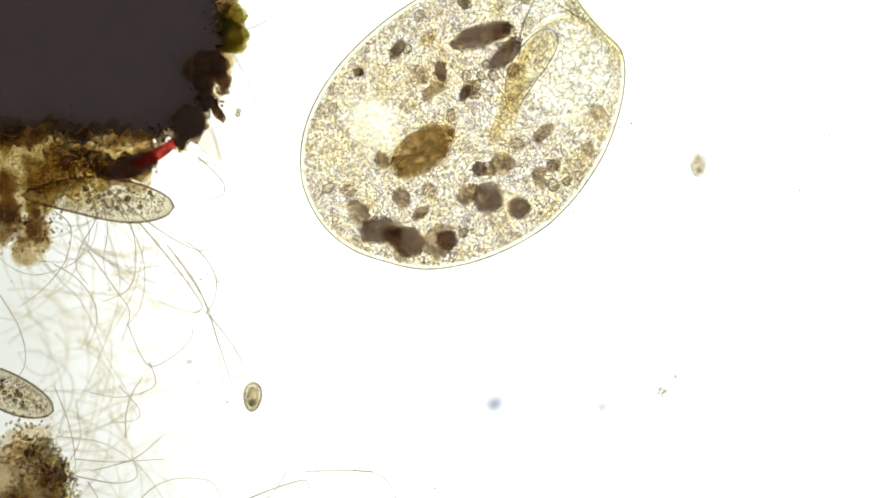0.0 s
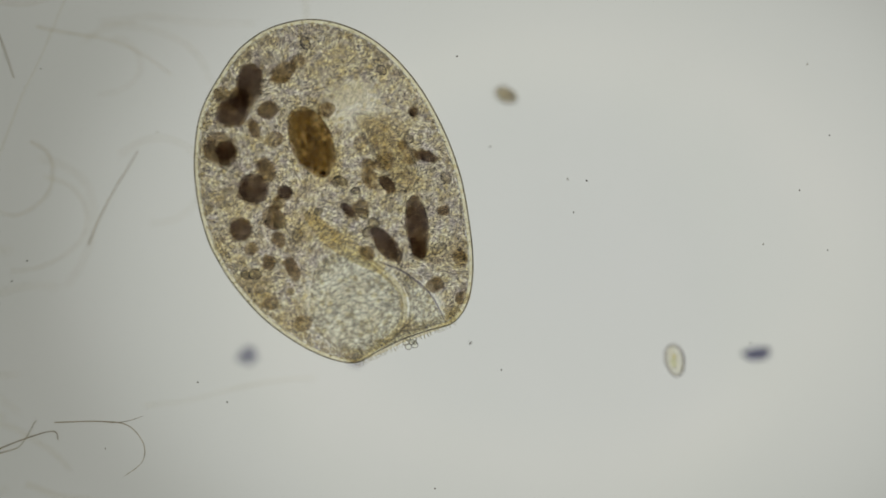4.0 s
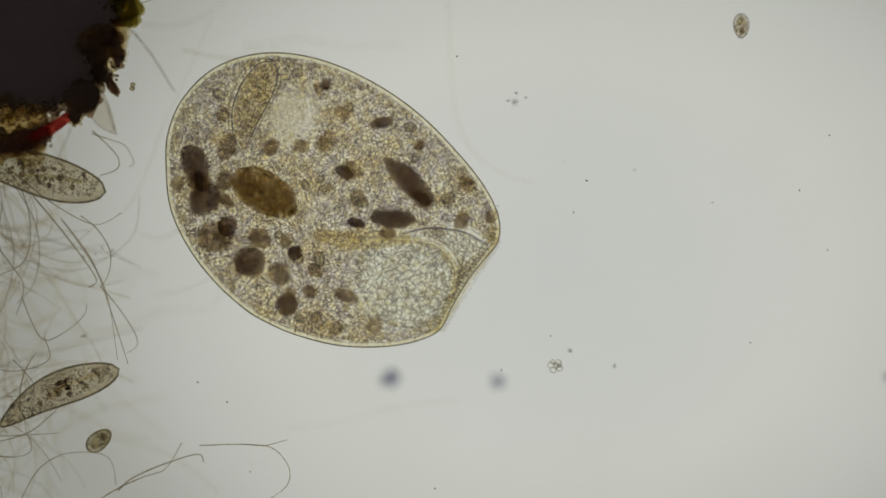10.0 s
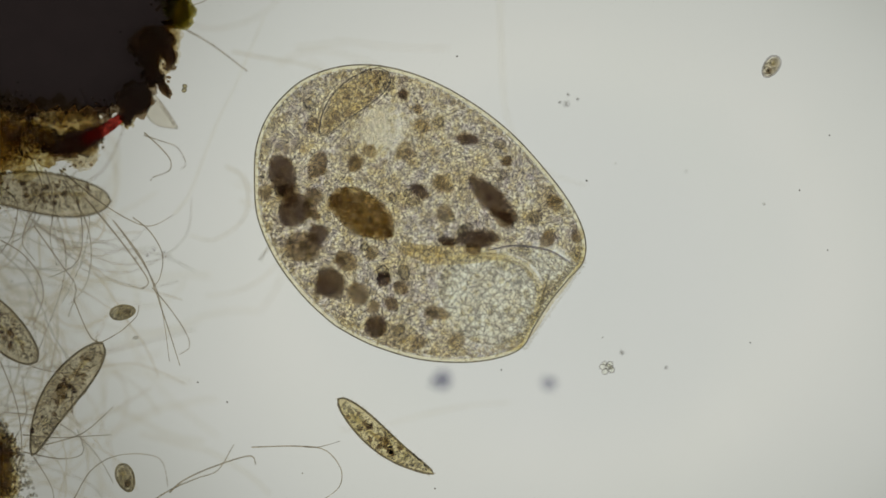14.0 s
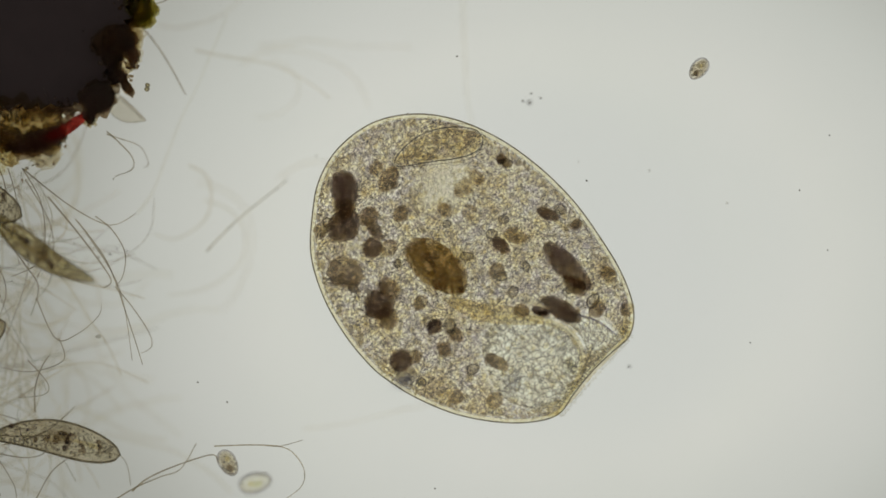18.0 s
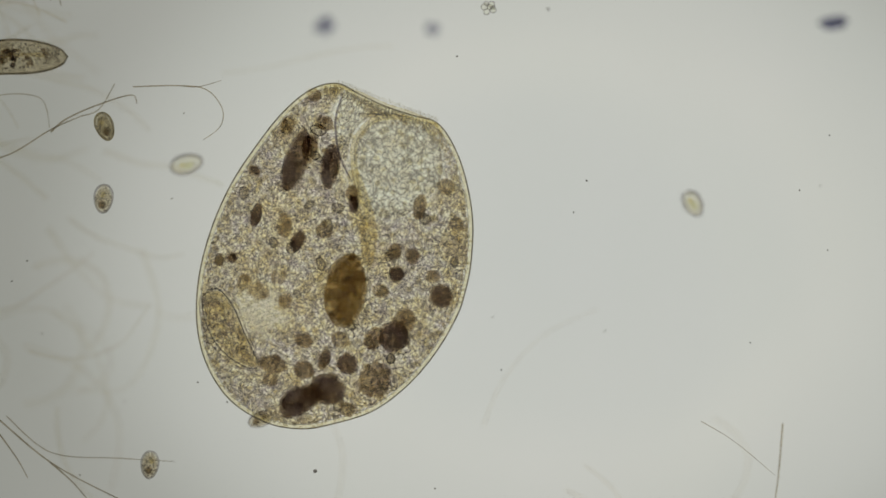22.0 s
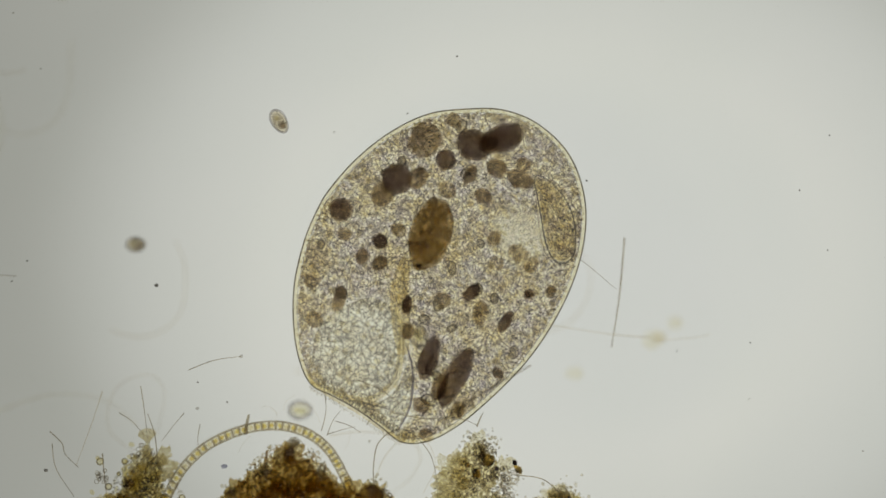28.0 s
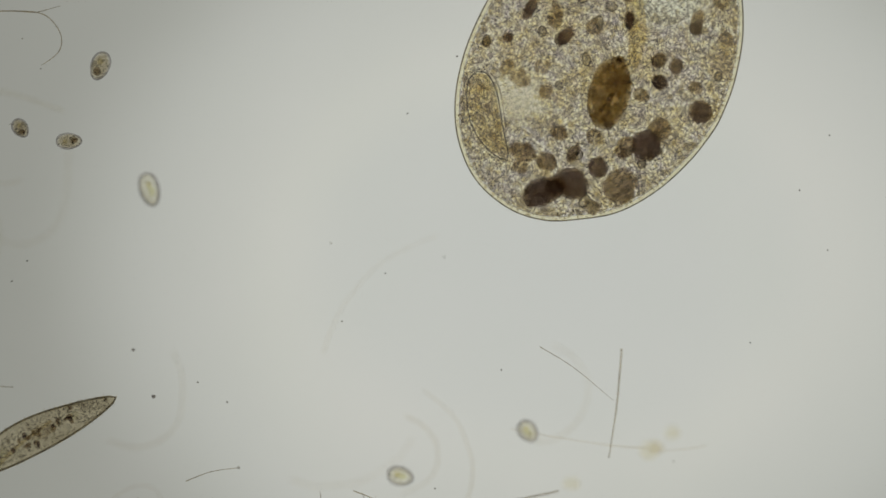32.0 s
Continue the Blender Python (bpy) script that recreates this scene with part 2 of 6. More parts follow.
def clear(nt, out, colour):
    tr = nt.nodes.new("ShaderNodeBsdfTransparent")
    nt.links.new(colour, tr.inputs[0])
    nt.links.new(tr.outputs[0], out.inputs[0])


def body_film():
    """Granular endoplasm: soft clouds of fine grain, thinner over the mouth pouch."""
    m, nt, out = nodes_of("granular_endoplasm")
    fine = clouds(nt, 95, 5, [(0.40, (1.0, 0.99, 0.965)), (0.54, (0.985, 0.975, 0.95)), (0.66, (0.93, 0.915, 0.885))], rough=0.7, flat=False)
    cloud = clouds(nt, 14, 3, [(0.38, (1.0, 0.997, 0.985)), (0.66, (0.975, 0.96, 0.92))], flat=False)
    clear(nt, out, thinned(nt, tinted(nt, fine, cloud), window(nt, -0.035, -0.204, 0.10, 0.11, 0.25, 0.75), window(nt, 0.074, -0.262, 0.040, 0.062, 0.2, 0.6)))
    return m


def sheet_film():
    """The speckle of the plasm: clear beads between violet-grey seams, with yellow and grey drifts."""
    m, nt, out = nodes_of("speckled_plasm")
    net = bead_net(nt, 150, 0.018, [(0.0, (0.62, 0.605, 0.61)), (0.05, (0.86, 0.855, 0.85)), (0.12, (0.985, 0.98, 0.97)), (0.3, (1.0, 1.0, 0.99))], 80)
    light = worms(nt, 100, (0.74, 0.725, 0.74), (5, 3, 0))
    hue = tinted(nt, clouds(nt, 60, 3, [(0.36, (0.965, 0.95, 0.97)), (0.50, (0.995, 0.99, 0.97)), (0.64, (0.99, 0.965, 0.88))], (3, 1, 0)),
                 clouds(nt, 13, 3, [(0.38, (0.955, 0.945, 0.965)), (0.50, (1.0, 0.995, 0.98)), (0.62, (0.985, 0.955, 0.87))], (9, 5, 0)))
    drift = clouds(nt, 24, 4, [(0.34, (0.85, 0.825, 0.80)), (0.46, (0.96, 0.95, 0.935)), (0.56, (1.0, 1.0, 1.0))], (7, 2, 0))
    clear(nt, out, thinned(nt, tinted(nt, tinted(nt, net, light), tinted(nt, hue, drift)), window(nt, -0.035, -0.204, 0.105, 0.115, 0.12, 0.6), window(nt, 0.103, 0.120, 0.07, 0.056, 0.45, 0.5), window(nt, 0.074, -0.262, 0.040, 0.062, 0.1, 0.6)))
    return m


def pouch_film(name, scale, bend, dark):
    """The wall of the mouth pouch: a net of clear round alveoles."""
    m, nt, out = nodes_of(name)
    net = tinted(nt, bead_net(nt, scale, bend, [(0.0, dark), (0.08, (0.93, 0.92, 0.90)), (0.2, (1.0, 0.998, 0.985))], 42), worms(nt, scale * 0.8, (0.80, 0.79, 0.775), (1, 6, 0)))
    drift = clouds(nt, 30, 3, [(0.38, (0.975, 0.96, 0.92)), (0.55, (1.0, 1.0, 0.99))], (2, 4, 0))
    clear(nt, out, tinted(nt, net, drift))
    return m


def mat_film(name, scale, seam, pale, deep, heavy):
    """Matted debris: a net of tiny grains, crumbs between them and heavier drifts."""
    m, nt, out = nodes_of(name)
    net = bead_net(nt, scale, 0.016, [(0.0, seam), (0.10, tuple((c + 1) / 2 for c in seam)), (0.28, (1.0, 1.0, 0.99))], 70)
    crumb = clouds(nt, scale * 0.7, 4, [(0.41, pale), (0.57, deep)], (3, 1, 0), 0.7)
    drift = clouds(nt, 22, 3, [(0.42, (1.0, 1.0, 0.99)), (0.60, heavy)], (7, 2, 0))
    clear(nt, out, tinted(nt, tinted(nt, net, crumb), drift))
    return m


M["soft_humus"] = film("loose_humus", (0.955, 0.925, 0.86), (0.84, 0.79, 0.70), 50, 0.04, (0.14, 0.105, 0.075), contrast=(0.4, 0.6), big=20)
M["soft_moss"] = film("loose_olive_matter", (0.985, 0.97, 0.93), (0.925, 0.90, 0.835), 50, 0.01, (0.2, 0.16, 0.08), contrast=(0.4, 0.6), big=20)
M["soft_floc"] = film("loose_pale_floc", (0.997, 0.99, 0.955), (0.965, 0.945, 0.87), 60, 0.006, (0.3, 0.27, 0.18), contrast=(0.4, 0.6), big=20)
M["halo"] = film("grey_cell_rim", (0.84, 0.83, 0.82), (0.71, 0.70, 0.70), 20, 0.01)
M["mineral"] = film("amber_mineral", (0.84, 0.70, 0.36), (0.30, 0.25, 0.14), 90, 0.05, (0.12, 0.09, 0.04), contrast=(0.44, 0.56), big=60)
M["navy"] = film("dark_blue_speck", (0.50, 0.50, 0.60), (0.34, 0.34, 0.44), 40, 0.05, (0.03, 0.03, 0.06))
M["wisp"] = film("wispy_haze", (0.985, 0.98, 0.965), (0.965, 0.955, 0.93), 8, 0.003)
M["mat"] = film("brown_matted_edge", (0.86, 0.80, 0.68), (0.40, 0.34, 0.27), 60, 0.10, (0.12, 0.095, 0.08), contrast=(0.42, 0.58), big=22)
M["fringe"] = mat_film("olive_grainy_matter", 120, (0.84, 0.80, 0.70), (0.99, 0.97, 0.91), (0.86, 0.81, 0.69), (0.88, 0.83, 0.72))
M["umber"] = mat_film("brown_matted_debris", 130, (0.84, 0.80, 0.69), (0.975, 0.955, 0.89), (0.85, 0.79, 0.645), (0.86, 0.81, 0.68))
M["paleumber"] = mat_film("grey_olive_debris", 140, (0.86, 0.83, 0.75), (0.99, 0.98, 0.935), (0.90, 0.87, 0.765), (0.93, 0.91, 0.82))
M["palefloc"] = mat_film("pale_yellow_floc", 150, (0.88, 0.86, 0.81), (1.0, 0.995, 0.975), (0.945, 0.93, 0.86), (0.96, 0.945, 0.88))
M["chloro"] = film("golden_algal_content", (1.0, 0.97, 0.70), (0.94, 0.85, 0.46), 50, 0.03, (0.5, 0.4, 0.1))
M["green"] = film("green_algal_content", (0.97, 0.965, 0.66), (0.84, 0.84, 0.44), 60, 0.03, (0.3, 0.34, 0.06))
M["thornwall"] = film("thin_shell_wall", (0.955, 0.935, 0.885), (0.86, 0.835, 0.775), 60, 0.01, (0.4, 0.37, 0.3), big=20)
M["endoplasm"] = body_film()
M["pouch"] = pouch_film("alveolar_pouch_wall", 82, 0.030, (0.72, 0.71, 0.69))
M["funnel"] = pouch_film("clear_funnel_wall", 120, 0.020, (0.72, 0.71, 0.72))
M["sheet"] = sheet_film()


# ---- building blocks ----
def mesh_from(name, verts, faces, material, smooth=True):
    me = bpy.data.meshes.new(name)
    me.from_pydata([tuple(v) for v in verts], [], faces)
    me.materials.append(material)
    if smooth:
        me.polygons.foreach_set("use_smooth", [True] * len(me.polygons))
    me.update()
    return me


def part(name, me, parent, label="", at=None):
    ob = new(name, me)
    ob.parent = parent
    if at is not None:
        ob.matrix_basis = at
    if label:
        ob["label"] = label
    return ob


ICO = {}


def ico(sub):
    if sub not in ICO:
        bm = bmesh.new()
        bmesh.ops.create_icosphere(bm, subdivisions=sub, radius=1)
        ICO[sub] = ([v.co.copy() for v in bm.verts], [tuple(v.index for v in f.verts) for f in bm.faces])
        bm.free()
    return ICO[sub]


def blob(name, rx, ry, rz, material, seed=0, rough=0.12, sub=3, freq=2.2):
    """A lumpy body about its own centre."""
    vs, fs = ico(sub)
    off = Vector((seed * 7.13, seed * 3.7, seed * 1.9))
    out = []
    for v in vs:
        k = 1 + rough * noise.noise(v * freq + off) * 1.6 + rough * 0.5 * noise.noise(v * freq * 2.7 + off)
        out.append((v.x * rx * k, v.y * ry * k, v.z * rz * k))
    return mesh_from(name, out, fs, material)


def lump(name, rx, ry, rz, material, seed=0, rough=0.16, sub=3, freq=1.9, layers=(1.0, 0.86, 0.70)):
    """A soft-edged lump: uneven layers one inside the other."""
    verts, faces = [], []
    vs, fs = ico(sub)
    for j, s in enumerate(layers):
        off = Vector((seed * 7.13 + 5 * j, seed * 3.7, seed * 1.9 - 3 * j))
        base = len(verts)
        for v in vs:
            k = s * (1 + rough * 1.5 * noise.noise(v * freq + off) + rough * 0.6 * noise.noise(v * freq * 3.1 + off) + rough * 0.3 * noise.noise(v * freq * 7 + off))
            verts.append((v.x * rx * k, v.y * ry * k, v.z * rz * k))
        faces.extend(tuple(i + base for i in f) for f in fs)
        if j:
            faces.append((base, base - len(vs), base - len(vs) + 1))
    return mesh_from(name, verts, faces, material)


def many(name, items, material, sub=1):
    """Many little grains, each (x, y, z, rx, ry, rz, turn), in one mesh."""
    vs, fs = ico(sub)
    verts, faces = [], []
    for x, y, z, rx, ry, rz, a in items:
        c, s, base = math.cos(a), math.sin(a), len(verts)
        for v in vs:
            px, py = v.x * rx, v.y * ry
            verts.append((x + px * c - py * s, y + px * s + py * c, z + v.z * rz))
        faces.extend(tuple(i + base for i in f) for f in fs)
    return mesh_from(name, verts, faces, material)


def spline(points, steps=10, closed=False):
    """A smooth line through the points."""
    p = [Vector(q) for q in points]
    n, out = len(p), []
    for i in range(n if closed else n - 1):
        a, b, c, d = (p[(i + k) % n] if closed else p[min(max(i + k, 0), n - 1)] for k in (-1, 0, 1, 2))
        for k in range(steps):
            t = k / steps
            out.append(0.5 * ((2 * b) + (c - a) * t + (2 * a - 5 * b + 4 * c - d) * t * t + (3 * b - a - 3 * c + d) * t ** 3))
    if not closed:
        out.append(p[-1])
    return out


def tube(name, line, radius, material, sides=6, closed=False, taper=None, flat=1.0):
    """A round strand along a line; taper(t) scales its radius."""
    n, verts, faces = len(line), [], []
    for i, p in enumerate(line):
        a, b = (line[i - 1], line[(i + 1) % n]) if closed else (line[max(i - 1, 0)], line[min(i + 1, n - 1)])
        d = (b - a).normalized()
        side = Vector((-d.y, d.x, 0))
        side = side.normalized() if side.length > 1e-6 else Vector((1, 0, 0))
        up = d.cross(side)
        r = radius * (taper(i / max(n - 1, 1)) if taper else 1.0)
        for k in range(sides):
            w = 2 * math.pi * k / sides
            verts.append(p + side * r * math.cos(w) + up * r * flat * math.sin(w))
    for i in range(n if closed else n - 1):
        j = (i + 1) % n
        for k in range(sides):
            l = (k + 1) % sides
            faces.append((i * sides + k, i * sides + l, j * sides + l, j * sides + k))
    if not closed:
        faces.append(tuple(range(sides))[::-1])
        faces.append(tuple((n - 1) * sides + k for k in range(sides)))
    return mesh_from(name, verts, faces, material)


def pillow(name, outline, centre, depth, material, rings=7, power=0.6):
    """A closed rounded body over a flat outline."""
    verts, faces, n = [], [], len(outline)
    levels = [-1 + 2 * (k + 0.5) / (2 * rings) for k in range(2 * rings)]
    c = Vector((*centre, 0))
    for s in levels:
        f = max(1 - abs(s) ** 2.2, 0.0) ** power
        for p in outline:
            q = c + (p - c) * f
            verts.append((q.x, q.y, depth * s))
    for i in range(len(levels) - 1):
        for k in range(n):
            l = (k + 1) % n
            faces.append((i * n + k, i * n + l, (i + 1) * n + l, (i + 1) * n + k))
    low, high = len(verts), len(verts) + 1
    verts += [(c.x, c.y, -depth), (c.x, c.y, depth)]
    top = (len(levels) - 1) * n
    for k in range(n):
        l = (k + 1) % n
        faces.append((low, l, k))
        faces.append((high, top + k, top + l))
    return mesh_from(name, verts, faces, material)


def thing(name, label, category, m=None, group="", kind=""):
    ob = new(name)
    ob.empty_display_size = 0.02
    if m is not None:
        ob.matrix_basis = m
    return tagged(ob, label, category, group, kind)


def lone(name, me, label, category, m, group=""):
    ob = new(name, me)
    ob.matrix_basis = m
    return tagged(ob, label, category, group)


# ---- the slide and the light below it ----
SLIDE = -0.34


def box(name, x0, x1, y0, y1, z0, z1, material, bevel=0.01):
    bm = bmesh.new()
    bmesh.ops.create_cube(bm, size=1)
    for v in bm.verts:
        v.co = Vector(((x0 + x1) / 2 + v.co.x * (x1 - x0), (y0 + y1) / 2 + v.co.y * (y1 - y0), (z0 + z1) / 2 + v.co.z * (z1 - z0)))
    bmesh.ops.bevel(bm, geom=bm.edges[:], offset=bevel, segments=2, affect="EDGES")
    me = bpy.data.meshes.new(name)
    bm.to_mesh(me)
    bm.free()
    me.materials.append(material)
    return me


tagged(new("ground_slide", box("ground_slide", -2.2, 2.6, -3.2, 1.8, SLIDE - 0.5, SLIDE, M["glass"])),
       "clear glass microscope slide under the water", "slide", kind="structure")

condenser = thing("condenser", "round frosted condenser glass glowing under the slide", "lamp", pose(0, 0, -1.6))


def disc(name, r, z, material, n=96):
    verts = [(r * math.cos(2 * math.pi * k / n), r * math.sin(2 * math.pi * k / n), zz) for zz in (z, z - 0.05) for k in range(n)]
    faces = [tuple(range(n)), tuple(range(2 * n - 1, n - 1, -1))] + [(k, n + k, n + (k + 1) % n, (k + 1) % n) for k in range(n)]
    return mesh_from(name, verts, faces, material, smooth=False)


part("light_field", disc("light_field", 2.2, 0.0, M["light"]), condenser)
part("holder_ring", tube("holder_ring", [Vector((2.25 * math.cos(a), 2.25 * math.sin(a), -0.02)) for a in np.linspace(0, 2 * math.pi, 64, endpoint=False)], 0.06,
                         M["black"], closed=True), condenser, "black metal ring")


# ---- the giant ciliate ----
def cell(u, v, z=0.0):
    """Body coordinates of the giant ciliate: thousandths from its middle, mouth down."""
    return Vector(((u - 1133) / 1000, (420 - v) / 1000, z))


PROFILE = [(1155, 117), (1091, 128), (1038, 158), (981, 204), (940, 268), (914, 340), (902, 410), (903, 455), (912, 510), (936, 582), (974, 647),
           (1015, 694), (1056, 720), (1100, 717), (1150, 715), (1200, 719), (1245, 723), (1284, 697), (1316, 643), (1340, 570), (1358, 490), (1363, 405),
           (1354, 318), (1329, 240), (1288, 178), (1228, 133)]
giant = thing("giant_ciliate", "huge egg-shaped translucent ciliate full of brown food vacuoles", "ciliate")
OUT = spline([cell(u, v) for u, v in PROFILE], 8, closed=True)
MID = (0.0, 0.0)


def drawn_in(d):
    """The body's outline, moved inwards by d."""
    out, n = [], len(OUT)
    for i, p in enumerate(OUT):
        t = (OUT[(i + 1) % n] - OUT[i - 1]).normalized()
        out.append(p + Vector((-t.y, t.x, 0)) * d)
    return out


part("pellicle", pillow("pellicle", OUT, MID, 0.125, M["pellicle"], rings=9, power=0.5), giant, "clear thin outer skin")
# dark rim of refracted light, put into the colour of an outline tube
part("pellicle_edge", tube("pellicle_edge", OUT, 0.0013, M["rim"], closed=True, flat=6.0), giant, "dark olive outline of the skin")
part("ectoplasm", tube("ectoplasm", drawn_in(0.0040), 0.0026, M["rimpale"], closed=True, flat=1.5), giant, "pale cream seam under the skin")
part("ectoplasm_edge", tube("ectoplasm_edge", drawn_in(0.0072), 0.0008, M["seamline"], closed=True, flat=3.0), giant, "faint grey inner line of the seam")
part("speckled_plasm", pillow("speckled_plasm", drawn_in(0.0076), MID, 0.010, M["sheet"], rings=4, power=0.12), giant, "finely speckled plasm")
part("endoplasm", pillow("endoplasm", drawn_in(0.010), MID, 0.10, M["endoplasm"], rings=9, power=0.45), giant, "grey-yellow granular plasm")

rnd = random.Random(11)
POUCH = spline([cell(u, v) for u, v in ((1036, 566), (1072, 530), (1124, 536), (1160, 588), (1178, 638), (1160, 686), (1118, 706), (1066, 706), (1030, 676), (1014, 622))], 6, closed=True)
pouch_c, pouch_r = cell(1098, 624), (0.078, 0.086)


def in_pouch(x, y, k=1.0):
    return ((x - pouch_c.x) / pouch_r[0]) ** 2 + ((y - pouch_c.y) / pouch_r[1]) ** 2 < k


def inside(x, y, k=0.95):
    """Whether a place lies inside the body's outline, drawn in by k."""
    hit, q = False, [(p.x * k, p.y * k) for p in OUT[::4]]
    for (ax, ay), (bx, by) in zip(q, q[1:] + q[:1]):
        if (ay > y) != (by > y) and x < ax + (bx - ax) * (y - ay) / (by - ay):
            hit = not hit
    return hit


# a seam of grains under the skin, then grains all through the plasm
seam, darkg, clearg = [], [], []
RINGS = [drawn_in(0.007 + 0.0030 * k) for k in range(8)]
for k in range(2000):
    p = RINGS[min(int(abs(rnd.gauss(0, 3.2))), 7)][rnd.randrange(len(OUT))] + Vector((rnd.uniform(-0.004, 0.004), rnd.uniform(-0.004, 0.004), 0))
    r = rnd.uniform(0.0014, 0.0028)
    seam.append((p.x, p.y, rnd.uniform(-0.03, 0.03), r, r * rnd.uniform(0.8, 1.5), r, rnd.uniform(0, 3)))
clear_c = cell(1236, 300)


def in_clear(x, y):
    return ((x - clear_c.x) / 0.058) ** 2 + ((y - clear_c.y) / 0.050) ** 2 < 1


while len(darkg) < 1500:
    x, y = rnd.uniform(-0.24, 0.24), rnd.uniform(-0.30, 0.30)
    if inside(x, y) and not in_pouch(x, y, 1.0 if rnd.random() < 0.93 else 0.2) and not (in_clear(x, y) and rnd.random() < 0.85):
        r = rnd.uniform(0.0012, 0.0026)
        darkg.append((x, y, rnd.uniform(-0.03, 0.03) if rnd.random() < 0.6 else rnd.uniform(-0.11, -0.06), r, r * rnd.uniform(0.9, 2.0), r, rnd.uniform(0, 3)))
while len(clearg) < 500:
    x, y = rnd.uniform(-0.24, 0.24), rnd.uniform(-0.30, 0.30)
    if inside(x, y):
        r = rnd.uniform(0.003, 0.006)
        clearg.append((x, y, rnd.uniform(-0.07, 0.07), r, r * rnd.uniform(0.9, 1.5), r, rnd.uniform(0, 3)))
tagged(part("cortical_grain", many("cortical_grain", seam, M["cortex"]), giant, "golden grains under the skin"), kind="stuff")
tagged(part("plasm_grain", many("plasm_grain", darkg, M["granule2"]), giant, "fine dark grains"), kind="stuff")
tagged(part("clear_grain", many("clear_grain", clearg, M["grain"]), giant, "clear round grains"), kind="stuff")


def coarse(a, b, count, r):
    """Coarse grains scattered through an oval."""
    out = []
    for k in range(count):
        q, f, s = math.sqrt(r.random()) * 1.02, r.uniform(0, 2 * math.pi), r.uniform(0.0020, 0.0052)
        out.append((q * a * math.cos(f), q * b * math.sin(f), r.uniform(-0.012, 0.012), s, s * r.uniform(0.8, 1.5), s, r.uniform(0, 3)))
    return out


nucleus = part("macronucleus", lump("macronucleus", 0.037, 0.067, 0.04, M["nucleus"], 3, 0.08, 4, 1.5, (1.0, 0.93, 0.8)), giant, "amber bean-shaped nucleus", pose(*cell(1099, 384), 0, 0, 14))
tagged(part("nuclear_grain", many("nuclear_grain", coarse(0.034, 0.062, 50, rnd), M["amber"], 2), nucleus, "coarse amber grains"), kind="stuff")
part("nuclear_vesicle", blob("nuclear_vesicle", 0.050, 0.084, 0.05, M["vesicle"], 5, 0.06, 3, 1.2), nucleus, "pale clear sac round the nucleus", pose(0, 0, -0.004))
part("mouth_pouch", pillow("mouth_pouch", POUCH, (pouch_c.x, pouch_c.y), 0.016, M["pouch"], rings=4, power=0.25), giant, "bright alveolar mouth pouch")
part("mouth_funnel", pillow("mouth_funnel", spline([cell(u, v) for u, v in ((1182, 600), (1188, 650), (1166, 692), (1122, 710), (1090, 715), (1150, 714), (1200, 715), (1226, 712), (1224, 664), (1208, 626))], 5, closed=True),
                            (cell(1198, 684).x, cell(1198, 684).y), 0.010, M["funnel"], rings=3, power=0.2), giant, "clear white funnel behind the mouth")
part("funnel_edge", tube("funnel_edge", spline([cell(u, v, 0.012) for u, v in ((1164, 574), (1190, 598), (1212, 632), (1226, 668), (1229, 712))], 8), 0.0017, M["violet"], 6, taper=lambda t: 0.5 + 0.7 * math.sin(math.pi * t)),
     giant, "dark violet line of the funnel")
part("lip_band", tube("lip_band", spline([cell(u, v, 0.010) for u, v in ((1112, 524), (1142, 556), (1162, 592), (1178, 638), (1160, 686), (1120, 706), (1068, 712))], 8), 0.0052, M["lip"], 8, flat=0.5,
                      taper=lambda t: 0.7 + 0.5 * math.sin(math.pi * t)), giant, "cream-yellow band round the pouch")
clear_vacuole = part("clear_vacuole", blob("clear_vacuole", 0.064, 0.052, 0.05, M["vesicle"], 9, 0.12, 3, 1.5), giant, "clear vacuole", pose(*cell(1236, 300, -0.02)))
part("gullet", tube("gullet", spline([cell(1082, 440), cell(1100, 494), cell(1138, 550), cell(1166, 590)], 8), 0.012, M["gullet"], 10,
                    taper=lambda t: 0.7 + 0.7 * math.sin(math.pi * t), flat=0.8), giant, "yellow-brown gullet")
feather = []
for k in range(34):
    t = k / 33
    p = cell(1078 + 92 * t, 440 + 155 * t ** 0.95, 0.014)
    feather.append((p.x, p.y, p.z, 0.0010, 0.008, 0.001, 0.9 + rnd.uniform(-0.15, 0.15)))
tagged(part("gullet_fold", many("gullet_fold", feather, M["granule"]), giant, "fine cross folds of the gullet"), kind="stuff")
part("mouth_lip", tube("mouth_lip", spline([cell(1050, 716), cell(1100, 720), cell(1150, 718), cell(1200, 721), cell(1250, 720)], 8), 0.0032, M["gullet"], 8), giant, "yellow lip")
for u in (1058, 1250):
    part("mouth_corner", blob("mouth_corner", 0.016, 0.011, 0.012, M["lip"], u, 0.12, 3), giant, "cream-yellow corner of the mouth", pose(*cell(u, 708, 0.0)))
fringe, stripes = [], []
for k in range(60):
    u = 1056 + 190 * k / 59
    fringe.append((*cell(u, 724 + rnd.uniform(-1, 3), rnd.uniform(-0.02, 0.02)), 0.0010, 0.0055, 0.0010, rnd.uniform(-0.5, 0.5)))
    if k % 2:
        stripes.append((*cell(u + 6, 711, 0.014), 0.0013, 0.0085, 0.001, 0.35 + rnd.uniform(-0.1, 0.1)))
tagged(part("mouth_cilia", many("mouth_cilia", fringe, M["granule"]), giant, "short beating cilia"), kind="stuff")
tagged(part("mouth_stripe", many("mouth_stripe", stripes, M["granule2"]), giant, "fine stripes of the mouth membrane"), kind="stuff")

# ---- food vacuoles, which stream slowly through the plasm ----
STREAM = []


